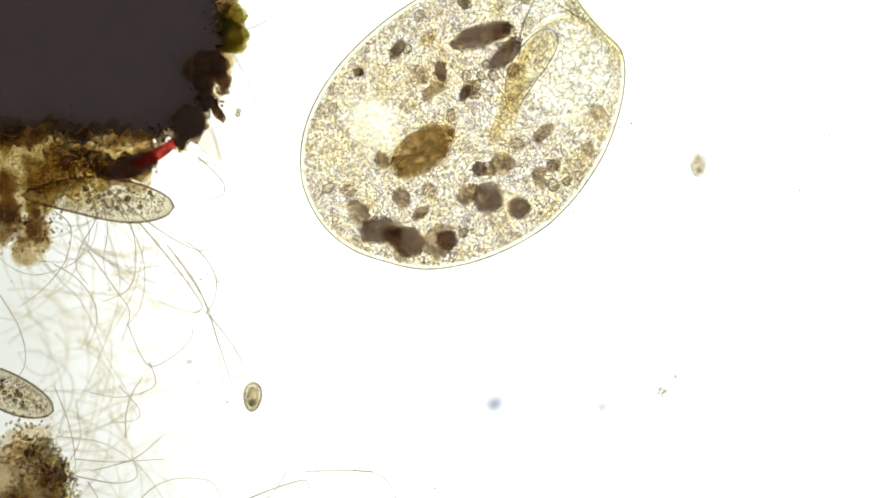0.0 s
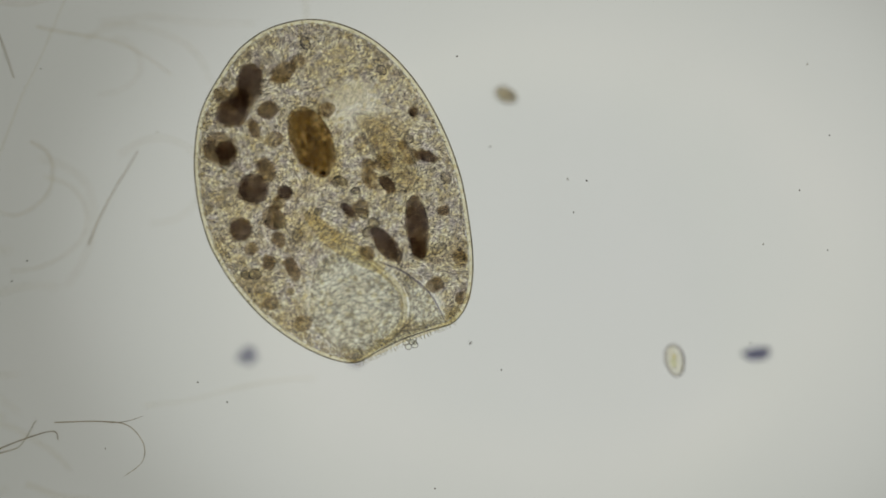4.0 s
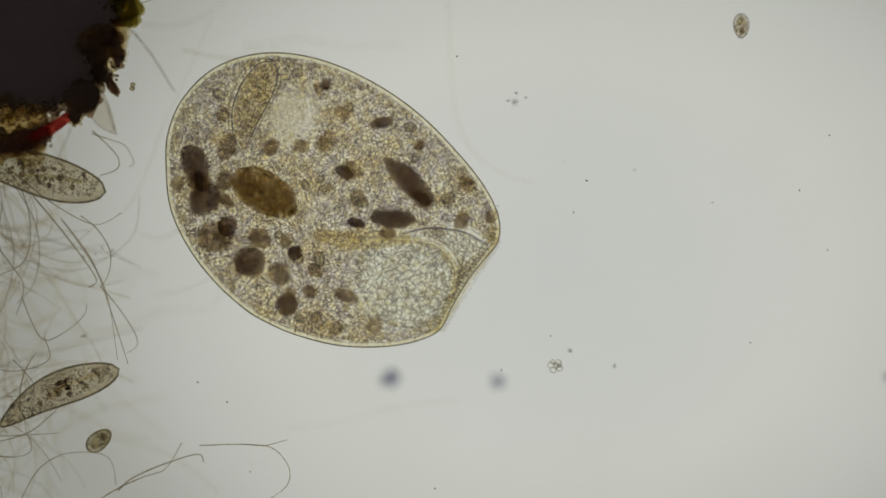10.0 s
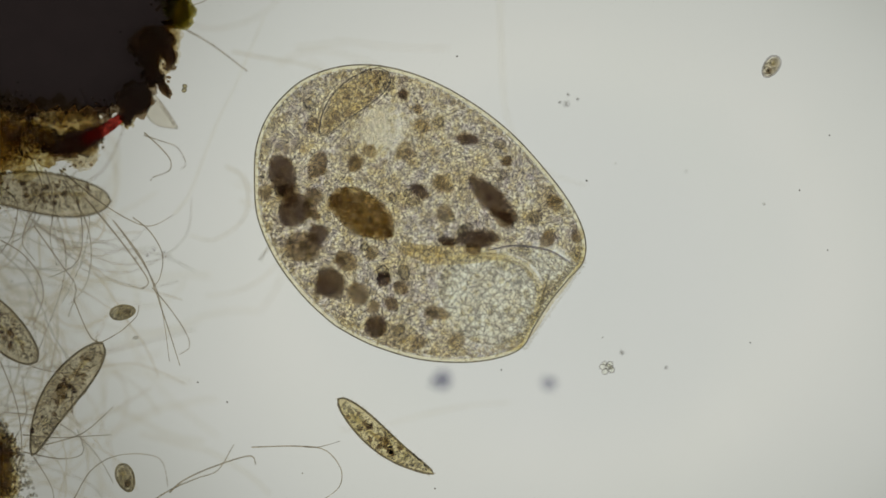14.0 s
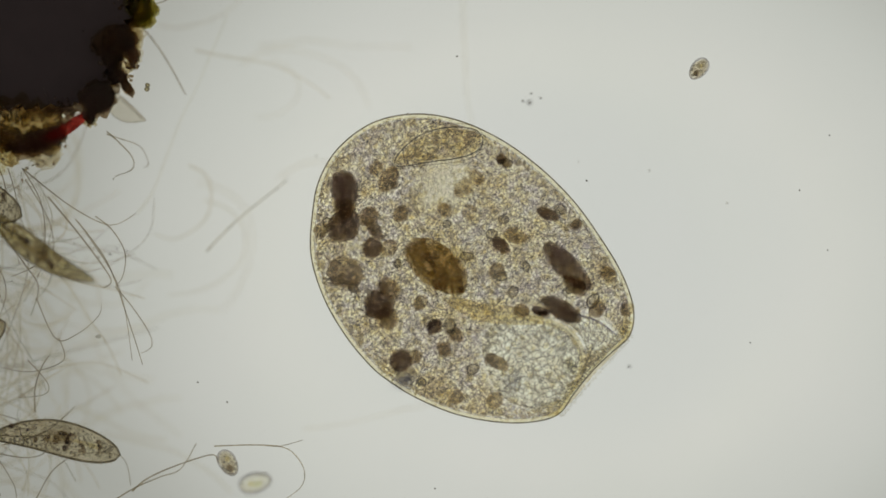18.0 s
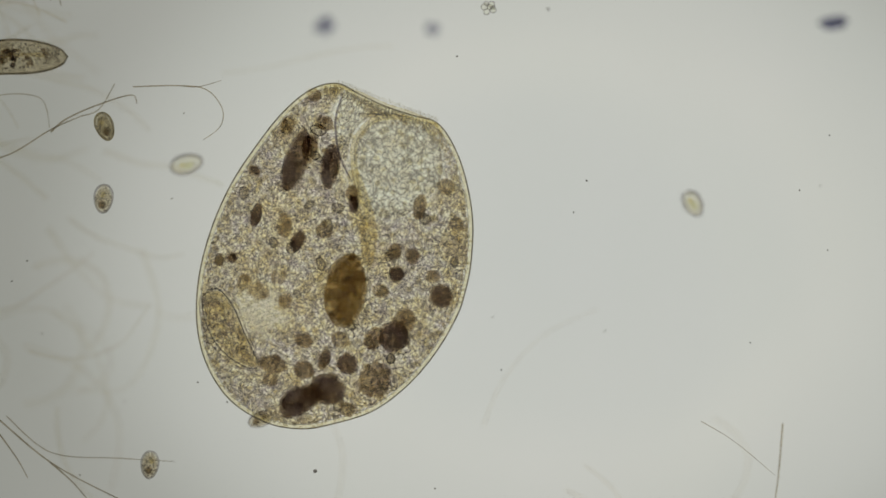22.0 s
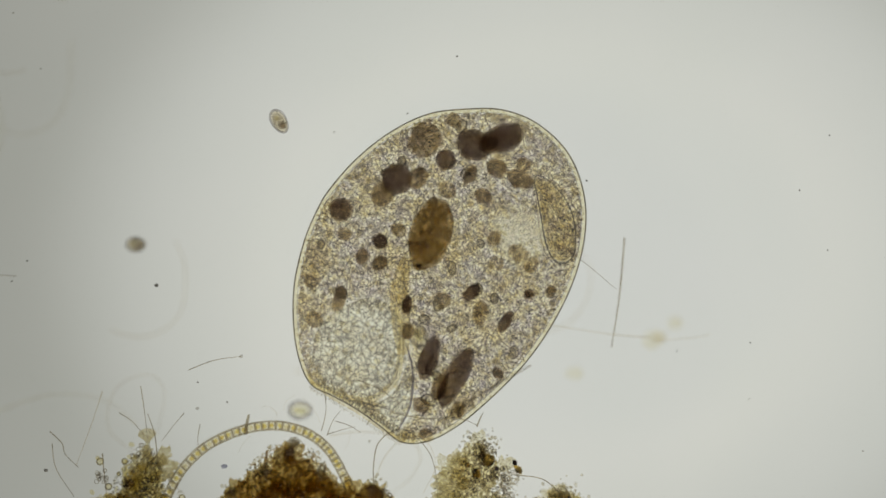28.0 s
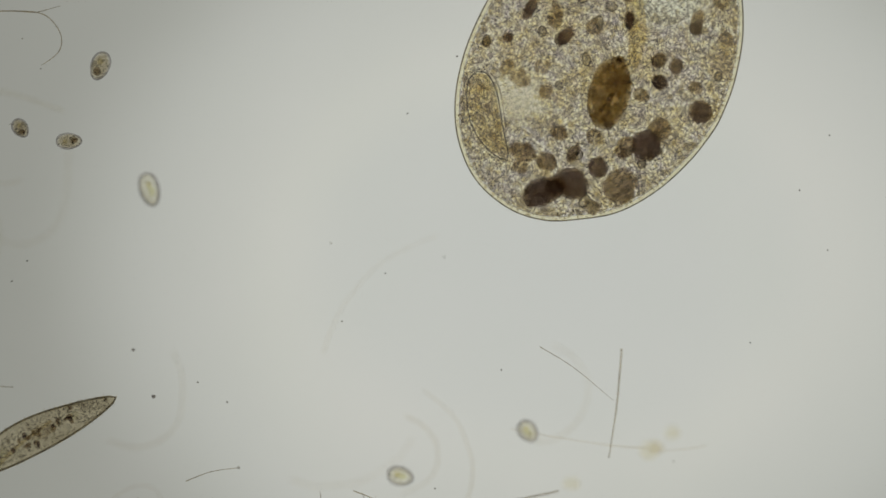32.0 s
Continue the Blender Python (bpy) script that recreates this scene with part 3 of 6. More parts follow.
def food(u, v, a, b, turn, kind, z, early=None, second=None, third=None, fourth=None):
    """One food vacuole at its last place in the body; then its places (u, v, turn) at the stages before."""
    k = len(STREAM)
    ob = part("food_vacuole", lump("food_vacuole", a / 1000, b / 1000, min(a, b) / 1000 * 0.9, M[kind], 20 + k, 0.09, 4, 1.9, (1.0, 0.93, 0.80)), giant,
              {"dark": "dark brown lump", "brown": "brown lump", "olive": "pale olive lump"}[kind], pose(*cell(u, v, z), 0, 0, turn))
    r = random.Random(500 + k)
    tagged(part("food_grain", many("food_grain", coarse(a / 1000, b / 1000, {"dark": 8, "brown": 4, "olive": 3}[kind] + int(a * b / (26 if kind == "dark" else 40)), r), M["brown"], 2), ob, "coarse brown grains"), kind="stuff")
    STREAM.append((ob, z, [q if q else None for q in (early, second, third, fourth)] + [(u, v, turn)]))
    return ob


food(1078, 208, 32, 27, 0, "dark", 0.0, (1036, 213, 20), (1031, 233, 10), (1027, 249, 0), (1058, 214, 0))
food(1116, 170, 24, 38, -38, "dark", 0.01, (1082, 189, -30), (1075, 196, -30), (1067, 197, -40), (1104, 175, -40))
food(1100, 190, 20, 21, 0, "brown", 0.0, (1060, 200, 0), (1052, 214, 0), (1047, 223, 0), (1081, 195, 0))
food(1180, 216, 25, 17, 10, "brown", 0.02, (1132, 180, 0), (1144, 208, 20), (1118, 238, 10), (1172, 220, 10))
food(1135, 222, 19, 16, 0, "brown", -0.02, (1104, 255, 0), (1087, 244, 0), (1066, 263, 0), (1100, 237, 0))
food(1050, 256, 19, 17, 0, "dark", -0.01, (994, 268, 0), (994, 294, 40), (1016, 308, 40), (1061, 278, 30))
food(1000, 246, 29, 32, 0, "brown", -0.02, (1002, 258, 0), (980, 290, 30), (982, 298, 20), (997, 270, 10))
food(994, 331, 28, 27, 20, "dark", 0.0, (1006, 373, 40), (1014, 364, 10), (957, 376, 0), (994, 354, 10))
food(1024, 311, 17, 22, -20, "brown", 0.02, (1033, 350, 0), (1050, 342, 0), (1006, 377, 0), (1027, 348, -10))
food(1027, 440, 14, 13, 0, "dark", 0.01, (1055, 393, 0), (1062, 395, 0), (1018, 449, 0), (1029, 452, 0))
food(938, 428, 21, 20, 0, "dark", 0.02, (956, 403, 30), (963, 434, 20), (940, 485, 0), (944, 447, 0))
food(986, 368, 20, 22, 30, "brown", -0.02, (1037, 430, 0), (1018, 426, 0), (970, 427, 0), (984, 379, 0))
food(1047, 473, 12, 15, 0, "brown", 0.02, (982, 470, 0), (1035, 465, 0), (1022, 483, 0), (1043, 491, 0))
food(1013, 480, 11, 15, 20, "brown", -0.01, (976, 499, 0), (991, 496, 0), (988, 486, 0), (1009, 492, 0))
food(1019, 565, 12, 23, 12, "brown", 0.0, (1033, 521, 0), (1012, 525, 0), (1021, 561, 20), (1054, 577, 10))
food(1209, 572, 17, 40, 14, "dark", 0.0, (1183, 560, 6), (1193, 546, 24), (1171, 547, 36), (1199, 603, 12))
food(1266, 575, 21, 57, 3, "dark", 0.0, (1235, 546, -22), (1261, 542, -14), (1243, 530, -10), (1263, 560, -5))
food(1250, 603, 13, 27, 10, "brown", 0.02, (1218, 576, -20), (1248, 574, -14), (1226, 560, -10), (1246, 590, -5))
food(1126, 510, 9, 16, 25, "dark", 0.02, (1174, 459, 20), (1136, 471, 20), (1136, 504, 20), (1172, 576, 20))
food(1212, 432, 11, 20, -10, "dark", 0.0, (1232, 451, 60), (1234, 454, 0), (1182, 414, 0), (1214, 447, 0))
food(1290, 445, 10, 22, 0, "dark", 0.0, (1310, 416, 20), (1319, 444, 70), (1306, 432, 30), (1310, 473, 20))
food(1300, 381, 9, 9, 0, "dark", 0.02, (1322, 337, 0), (1326, 361, 0), (1306, 292, 0), (1329, 346, 0))
food(1327, 530, 11, 9, 0, "brown", 0.0, (1300, 560, 0), (1311, 521, 0), (1314, 511, 0), (1330, 523, 0))
food(1152, 550, 12, 14, 20, "brown", 0.01)
food(1140, 276, 17, 13, 0, "brown", 0.01, (1176, 270, 0), (1190, 300, 0), (1158, 292, 0))
food(1100, 256, 10, 19, 0, "brown", 0.0, (1060, 262, 0), (1052, 270, 0), (1042, 276, 0), (1086, 262, 0))
food(1172, 192, 14, 12, 0, "olive", 0.02)
food(1026, 190, 15, 12, 0, "olive", 0.0)
food(1244, 455, 14, 22, 20, "olive", 0.0, (1216, 430, 0), (1204, 430, 0), (1216, 440, 0))
food(1240, 650, 17, 13, 0, "brown", 0.0)
food(1246, 330, 20, 15, 0, "olive", -0.04, (1250, 420, 0), (1244, 410, 0), (1226, 350, 0))
food(1222, 366, 14, 13, 0, "olive", -0.03)
food(1276, 336, 13, 15, 0, "olive", -0.03, (1290, 470, 0), (1296, 400, 0), (1280, 352, 0))
food(1080, 300, 17, 14, 0, "olive", 0.0)
food(1044, 406, 16, 13, 0, "olive", -0.03)
food(1300, 622, 13, 16, 0, "olive", 0.0)
food(960, 560, 14, 17, 0, "olive", 0.0)
food(1000, 620, 16, 14, 0, "olive", -0.02)
food(1175, 470, 15, 13, 0, "olive", -0.02)
food(966, 462, 13, 12, 0, "olive", 0.0)
food(1276, 690, 14, 12, 0, "olive", 0.0)
food(1330, 356, 9, 9, 0, "brown", 0.01, (1250, 640, 0), (1304, 270, 0), (1300, 330, 0))
food(1196, 330, 12, 15, 0, "olive", 0.01, (1214, 408, 0), (1215, 410, 0), (1190, 300, 0))


# swallowed grains: dark shell round a clear core
def grain(u, v, a, b, early=None, middle=None):
    k = len(STREAM)
    z, turn = rnd.uniform(-0.02, 0.05), rnd.uniform(-40, 40)
    g = part("swallowed_grain", blob("swallowed_grain", a / 1000, b / 1000, a / 1000, M["grainfill"], 90 + k, 0.1, 2), giant, "dark-rimmed grain", pose(*cell(u, v, z), 0, 0, turn))
    hoop = [Vector((a / 1000 * (1 + 0.1 * math.sin(3 * w + k)) * math.cos(w), b / 1000 * math.sin(w), 0)) for w in np.linspace(0, 2 * math.pi, 18, endpoint=False)]
    part("grain_shell", tube("grain_shell", hoop, 0.0012, M["shell"], 6, closed=True), g, "dark shell")
    rows = [(*q, turn) if q else None for q in (early, middle, middle)]
    STREAM.append((g, z, rows + [(u, v, turn), (u, v, turn)]))


grain(1043, 192, 8, 12, (1198, 166), (1198, 166))
grain(1028, 441, 10, 10)
grain(1047, 473, 9, 13)
grain(1016, 553, 11, 9, (949, 476), (957, 523))
grain(1171, 482, 7, 12)
grain(1166, 517, 10, 8)
grain(1160, 414, 7, 12)
grain(1331, 358, 7, 10, (1302, 262), (1304, 263))
grain(1331, 484, 8, 11)
grain(1218, 421, 10, 8, (1196, 480), (1176, 520))
grain(1247, 634, 14, 9, (1300, 560), (1260, 610))
grain(1092, 258, 7, 10, (1040, 209), (1040, 209))
grain(1252, 420, 7, 9, (1300, 430), (1303, 373))
grain(985, 300, 7, 9)
grain(940, 500, 6, 8)
grain(1070, 330, 7, 6, (1200, 560), (1045, 389))
grain(1215, 505, 6, 9, (1160, 470), (1145, 381))
grain(1180, 350, 8, 6, (1190, 520), (1167, 398))
grain(1236, 590, 8, 7, (1180, 500), (1290, 520))


def slipper(name, length, width, material, bend=0.0, point=0.52):
    """A slipper-shaped body along x, its blunt end forward."""
    n, sides, verts, faces = 26, 14, [], []
    for i in range(n + 1):
        t = i / n
        x = (t - 0.5) * length
        w = width * (max(math.sin(math.pi * t ** 1.15), 0.0) ** point) * (0.78 + 0.3 * t)
        y = bend * length * math.sin(math.pi * t) + 0.04 * width * math.sin(6 * t)
        for k in range(sides):
            a = 2 * math.pi * k / sides
            verts.append((x, y + w / 2 * math.cos(a), w * 0.36 * math.sin(a)))
    for i in range(n):
        for k in range(sides):
            l = (k + 1) % sides
            faces.append((i * sides + k, i * sides + l, (i + 1) * sides + l, (i + 1) * sides + k))
    return mesh_from(name, verts, faces, material)


def edge_line(length, width, bend, point=0.52):
    pts, n = [], 30
    for sgn in (1, -1):
        for i in (range(n + 1) if sgn > 0 else range(n - 1, 0, -1)):
            t = i / n
            w = width * (max(math.sin(math.pi * t ** 1.15), 0.0) ** point) * (0.78 + 0.3 * t)
            y = bend * length * math.sin(math.pi * t) + 0.04 * width * math.sin(6 * t)
            pts.append(Vector(((t - 0.5) * length, y + sgn * w / 2, 0)))
    return pts


prey = part("swallowed_ciliate", slipper("swallowed_ciliate", 0.158, 0.054, M["prey"], 0.06, 0.4), giant, "golden slipper-shaped prey in a sac", pose(*cell(1268, 250), 0, 0, -40))
part("sac_wall", tube("sac_wall", edge_line(0.164, 0.060, 0.06, 0.4), 0.0012, M["rim"], closed=True), prey, "thin dark sac outline")
part("sac_membrane", tube("sac_membrane", edge_line(0.172, 0.074, 0.06, 0.4), 0.0008, M["seamline"], closed=True), prey, "thin clear outer membrane")
for k in range(7):
    part("prey_vacuole", blob("prey_vacuole", rnd.uniform(0.006, 0.010), rnd.uniform(0.006, 0.010), 0.008, M["brown"], 140 + k, 0.15, 2), prey, "",
         pose(-0.055 + 0.018 * k, 0.006 + rnd.uniform(-0.012, 0.012), 0.004))
bits = []
for k in range(150):
    q = rnd.uniform(-0.9, 0.9)
    s = rnd.uniform(0.0010, 0.0022)
    bits.append((q * 0.072, 0.009 * (1 - q * q) + rnd.uniform(-0.022, 0.022) * (1 - q * q) ** 0.5, rnd.uniform(-0.012, 0.014), s, s * rnd.uniform(0.8, 1.5), s, rnd.uniform(0, 3)))
tagged(part("prey_grain", many("prey_grain", bits, M["granule"]), prey, "brown grains"), kind="stuff")


# ---- other ciliates ----
def slipper_ciliate(label, length, width, bend, material, seed, group="slipper ciliates"):
    r = random.Random(seed)
    ob = thing("slipper_ciliate", label, "ciliate", group=group)
    part("body", slipper("body", length, width, M[material], bend), ob)
    part("body_edge", tube("body_edge", edge_line(length, width, bend), 0.0019, M["rim"], closed=True, flat=3.0), ob, "dark outline")
    part("mouth_groove", tube("mouth_groove", spline([Vector((length * 0.34, width * 0.1, 0.012)), Vector((length * 0.12, bend * length, 0.014)), Vector((-length * 0.08, bend * length - width * 0.12, 0.012))], 6),
                              0.004, M["gullet"], 6, taper=lambda t: 1.1 - 0.6 * t), ob, "pale groove")
    for k in range(2):
        part("contractile_vacuole", blob("contractile_vacuole", 0.008, 0.008, 0.008, M["vacuole"], seed + k, 0.05, 2), ob, "clear round bubble",
             pose(length * (0.28 - 0.5 * k), bend * length * 0.7, 0.01))
    part("macronucleus", blob("macronucleus", length * 0.09, width * 0.2, 0.012, M["olive"], seed + 9, 0.1, 2), ob, "grey oval nucleus", pose(0, bend * length, 0))
    items = []
    for k in range(22):
        t = min(max(r.gauss(0.05, 0.17), -0.34), 0.34)
        items.append((t * length, bend * length * math.cos(math.pi * t) + r.uniform(-0.26, 0.26) * width, r.uniform(-0.01, 0.012), r.uniform(0.003, 0.0075), r.uniform(0.003, 0.006)))
    for k, (x, y, z, a, b) in enumerate(items):
        part("food_vacuole", lump("food_vacuole", a, b, a, M["brown" if k % 4 else "dark"], seed * 3 + k, 0.2, 3), ob, "", pose(x, y, z, 0, 0, r.uniform(0, 180)))
    fine = []
    for k in range(700):
        t = r.uniform(-0.44, 0.44)
        fine.append((t * length, bend * length * math.cos(math.pi * t) + r.uniform(-0.4, 0.4) * width * math.cos(t * 2.6), r.uniform(-0.015, 0.015),
                     r.uniform(0.001, 0.0024), r.uniform(0.001, 0.003), 0.002, r.uniform(0, 3)))
    tagged(part("plasm_grain", many("plasm_grain", fine, M["granule2"]), ob, "fine grains"), kind="stuff")
    cil, line = [], edge_line(length, width, bend)
    for k in range(110):
        i = r.randrange(len(line))
        p, q = line[i], line[i - 1]
        cil.append((p.x, p.y, r.uniform(-0.006, 0.006), 0.0006, 0.006, 0.0006, math.atan2(p.y - q.y, p.x - q.x) + r.uniform(-0.5, 0.5)))
    tagged(part("cilia", many("cilia", cil, M["haze"]), ob, "faint short cilia"), kind="stuff")
    return ob


slip_a = slipper_ciliate("grey slipper-shaped ciliate feeding under the dark clump", 0.270, 0.078, 0.02, "ciliate", 31)
slip_b = slipper_ciliate("grey-brown slipper-shaped ciliate with grainy plasm, swimming", 0.235, 0.064, 0.06, "ciliate", 47)
slip_c = slipper_ciliate("grey slipper-shaped ciliate among the fine filaments", 0.220, 0.070, 0.02, "ciliate", 63)
slip_d = slipper_ciliate("slender golden ciliate with a pointed tail, swimming", 0.215, 0.044, 0.05, "golden", 79)
slip_e = slipper_ciliate("brownish slipper-shaped ciliate racing through clear water", 0.285, 0.068, -0.03, "ciliate", 95)


def oval_ciliate(label, a, b, material, seed):
    ob = thing("oval_ciliate", label, "ciliate", group="small oval ciliates")
    r = random.Random(seed)
    pale = material == "ovalpale"
    part("body", lump("body", a, b, b * 0.8, M[material], seed, 0.05, 3, 1.3, (1.0, 0.93) if pale else (1.0, 0.9, 0.75)), ob)
    # refraction's dark edge is put into a tinted rim
    ring = [Vector((a * math.cos(w), b * math.sin(w) * (1 - 0.14 * math.cos(w)), 0)) for w in np.linspace(0, 2 * math.pi, 28, endpoint=False)]
    part("body_edge", tube("body_edge", ring, 0.0034 if pale else 0.0020, M["ring" if material == "oval" else "halo"], closed=True, flat=1.5), ob, "soft dark outline")
    part("vacuole", blob("vacuole", b * 0.34, b * 0.30, 0.005, M["core"], seed + 1, 0.1, 2), ob, "clear bubble", pose(-0.3 * a, r.uniform(-0.2, 0.2) * b, b * 0.5))
    # in pale ones a clear lump stands in for light focused at the middle
    part("macronucleus", lump("macronucleus", b * (0.7 if pale else 0.5), b * 0.42, 0.006, M["vacuole" if pale else "brown"], seed + 2, 0.15, 2), ob, "clear middle for the refracted brightness" if pale else "dark nucleus", pose((0.1 if pale else 0.42) * a, r.uniform(-0.2, 0.2) * b, 0))
    bits = []
    for k in range(12 if pale else 46):
        w, q = r.uniform(0, 6.28), r.uniform(0, 0.85) ** 0.6
        s = r.uniform(0.0011, 0.0022)
        bits.append((q * a * math.cos(w), q * b * math.sin(w), r.uniform(-0.004, 0.006), s, s * r.uniform(1, 1.6), s, w))
    tagged(part("plasm_grain", many("plasm_grain", bits, M["granule2"]), ob, "fine grains"), kind="stuff")
    return ob


oval_1 = oval_ciliate("small dark oval ciliate gliding past the filaments", 0.025, 0.015, "oval", 201)
oval_2 = oval_ciliate("small speckled grey oval ciliate in open water", 0.021, 0.013, "ovalgrey", 205)
oval_3 = oval_ciliate("small pale oval ciliate with a bright middle", 0.028, 0.016, "ovalpale", 209)
oval_4 = oval_ciliate("small speckled oval ciliate darting by the clump", 0.022, 0.012, "oval", 213)
oval_5 = oval_ciliate("small grey oval ciliate with a clear bubble", 0.024, 0.015, "ovalgrey", 217)
oval_6 = oval_ciliate("small dark oval ciliate near the filament fork", 0.025, 0.016, "ovalgrey", 221)
oval_7 = oval_ciliate("small grey oval ciliate turning in open water", 0.017, 0.0125, "ovalgrey", 225)
oval_8 = oval_ciliate("small pale oval ciliate over the lower debris", 0.0195, 0.0145, "ovalpale", 229)
oval_9 = oval_ciliate("small pale oval ciliate resting in open water", 0.0216, 0.0150, "ovalpale", 233)
oval_10 = oval_ciliate("small pale long oval ciliate swimming down", 0.029, 0.016, "ovalpale", 237)
oval_11 = oval_ciliate("small pale yellow oval ciliate crossing open water", 0.023, 0.015, "ovalpale", 241)
oval_12 = oval_ciliate("small grey oval ciliate drifting in open water", 0.023, 0.015, "ovalpale", 245)

oval_13 = oval_ciliate("small clear oval ciliate with dark ends", 0.022, 0.013, "ovalgrey", 249)


# ---- detritus ----
LUMPS = {"black": "black opaque lump", "humus": "dark brown lump", "moss": "olive-brown lump", "floc": "pale grainy floc", "alga": "green algal lump"}


def grow(ob, seed, at, *lumps):
    """Lumps on a clump: u, v, half width, half height, substance, height."""
    r = random.Random(seed)
    for k, (u, v, a, b, kind, z) in enumerate(lumps):
        black, big = kind == "black", max(a, b)
        loose = kind in ("moss", "floc") or (kind == "humus" and big > 20 and v > 195)
        body = lump("lump", a / 1000, b / 1000, min(a, b) / 1000 * (0.16 if black else 0.8), M["soft_" + kind if loose else kind], seed + k, 0.15 if black else 0.24,
                    5 if big > 60 or black else 4 if big > 18 else 3, 2.6, (1.0,) if black else (1.0, 0.86, 0.70))
        part("lump", body, ob, LUMPS[kind], pose(*(place(u, v, z) - at), 0, 0, r.uniform(0, 40)))


def clump(name, label, lumps, seed, at):
    ob = thing(name, label, "detritus", pose(*at))
    grow(ob, seed, at, *lumps)
    return ob


def mineral(ob, u, v, a, b, z, at, seed):
    """An angular translucent grain."""
    part("mineral_grain", blob("mineral_grain", a / 1000, b / 1000, min(a, b) / 1000 * 0.7, M["mineral"], seed, 0.34, 2, 1.7), ob, "angular amber-black grain", pose(*(place(u, v, z) - at), 0, 0, seed * 37 % 180))


def mound(ob, name, label, material, seed, at, u, foot, half, height, count, size=(0.0015, 0.004), top=1.0, zs=(-0.05, 0.03)):
    """Fine grains filling a dome over a foot line."""
    r, items = random.Random(seed), []
    while len(items) < count:
        q, h = r.gauss(0, 0.55), r.random() ** 0.8
        edge = max(0.0, 1 - abs(q) ** 1.6) * (1 + 0.25 * noise.noise(Vector((q * 4, seed, 0))))
        if h < edge + 0.06:
            p = place(u + half * q, foot - height * h * top, r.uniform(*zs)) - at
            s = r.uniform(*size)
            items.append((p.x, p.y, p.z, s, s * r.uniform(0.6, 1.5), s, r.uniform(0, 3)))
    tagged(part(name, many(name, items, M[material]), ob, label), kind="stuff")


def heap(ob, seed, at, u, v, su, sv, count, size, kinds, zs=(-0.05, 0.03)):
    """Loose lumps heaped round a spot; kinds from the heart outwards."""
    r = random.Random(seed)
    for k in range(count):
        w, q = r.uniform(0, 2 * math.pi), math.sqrt(r.random())
        p = place(u + su * q * math.cos(w), v + sv * q * math.sin(w), r.uniform(*zs)) - at
        kind = kinds[min(int(q * len(kinds) + r.uniform(-0.6, 0.6)), len(kinds) - 1)] if q * len(kinds) > 0.6 else kinds[0]
        a = r.uniform(*size) / 1000
        part("lump", lump("lump", a * r.uniform(0.8, 1.4), a, a * 0.8, M["soft_" + kind if kind in ("humus", "moss", "floc") else kind], seed + k, 0.3, 3, 2.3), ob, LUMPS[kind], pose(*p, 0, 0, r.uniform(0, 180)))


def mass(ob, name, label, material, seed, at, points, z, depth, layers=(1.0, 0.88, 0.72), rag=1.0):
    """Matted debris: ragged sheets of the same outline one over the other, thinner towards the edge."""
    verts, faces = [], []
    base = spline([place(u, v) for u, v in points], 14, closed=True)
    mid = sum(base, Vector((0, 0, 0))) / len(base)
    for j, f in enumerate(layers):
        ring, n = [], len(base)
        for i, p in enumerate(base):
            t = (base[(i + 1) % n] - base[i - 1]).normalized()
            k = 0.013 * noise.noise(p * 32 + Vector((seed, j * 9, 0))) + 0.008 * noise.noise(p * 85 + Vector((0, seed, j * 5))) + 0.006 * noise.noise(p * 210 + Vector((seed, j, 3)))
            ring.append(mid + (p + Vector((t.y, -t.x, 0)) * k * rag - mid) * f)
        start, n = len(verts), len(ring)
        for h in (depth * f, -depth * f):
            verts += [q - at + Vector((0, 0, z + h)) for q in ring]
        faces += [tuple(range(start, start + n)), tuple(range(start + 2 * n - 1, start + n - 1, -1))]
        faces += [(start + i, start + n + i, start + n + (i + 1) % n, start + (i + 1) % n) for i in range(n)]
        if j:
            faces.append((start, start - 1, start - 2))
    return part(name, mesh_from(name, verts, faces, M[material], smooth=False), ob, label)


def lace(ob, spots, seed, at):
    """Tiny clear beads with grey rims, packed like lace round spots (u, v, spread across, spread down, count)."""
    r, verts, faces, sides, rings = random.Random(seed), [], [], 4, 9
    for u, v, su, sv, count in spots:
        for k in range(count):
            w, q = r.uniform(0, 2 * math.pi), r.random() ** 0.6
            c = place(u + su * q * math.cos(w), v + sv * q * math.sin(w), r.uniform(-0.02, 0.03)) - at
            s, base = r.uniform(0.0022, 0.0042), len(verts)
            for i in range(rings):
                a = 2 * math.pi * i / rings
                for j in range(sides):
                    e = 2 * math.pi * j / sides
                    d = s + 0.0008 * math.cos(e)
                    verts.append((c.x + d * math.cos(a), c.y + d * math.sin(a), c.z + 0.0008 * math.sin(e)))
            for i in range(rings):
                for j in range(sides):
                    faces.append(tuple(base + (i + x) % rings * sides + (j + y) % sides for x, y in ((0, 0), (1, 0), (1, 1), (0, 1))))
    tagged(part("bead_lace", mesh_from("bead_lace", verts, faces, M["seamline"]), ob, "lace of tiny clear beads"), kind="stuff")


def crumbs(ob, spots, material, name, label, seed, at, size=(0.0014, 0.0036)):
    """A scatter of crumbs round spots (u, v, spread, count)."""
    r, items = random.Random(seed), []
    for u, v, spread, count in spots:
        for k in range(count * 2):
            p = place(u + r.gauss(0, spread * 0.75), v + r.gauss(0, spread * 0.75), r.uniform(-0.06, 0.05)) - at
            s = r.uniform(*size)
            items.append((p.x, p.y, p.z, s, s * r.uniform(0.6, 1.6), s, r.uniform(0, 3)))
    tagged(part(name, many(name, items, M[material]), ob, label), kind="stuff")


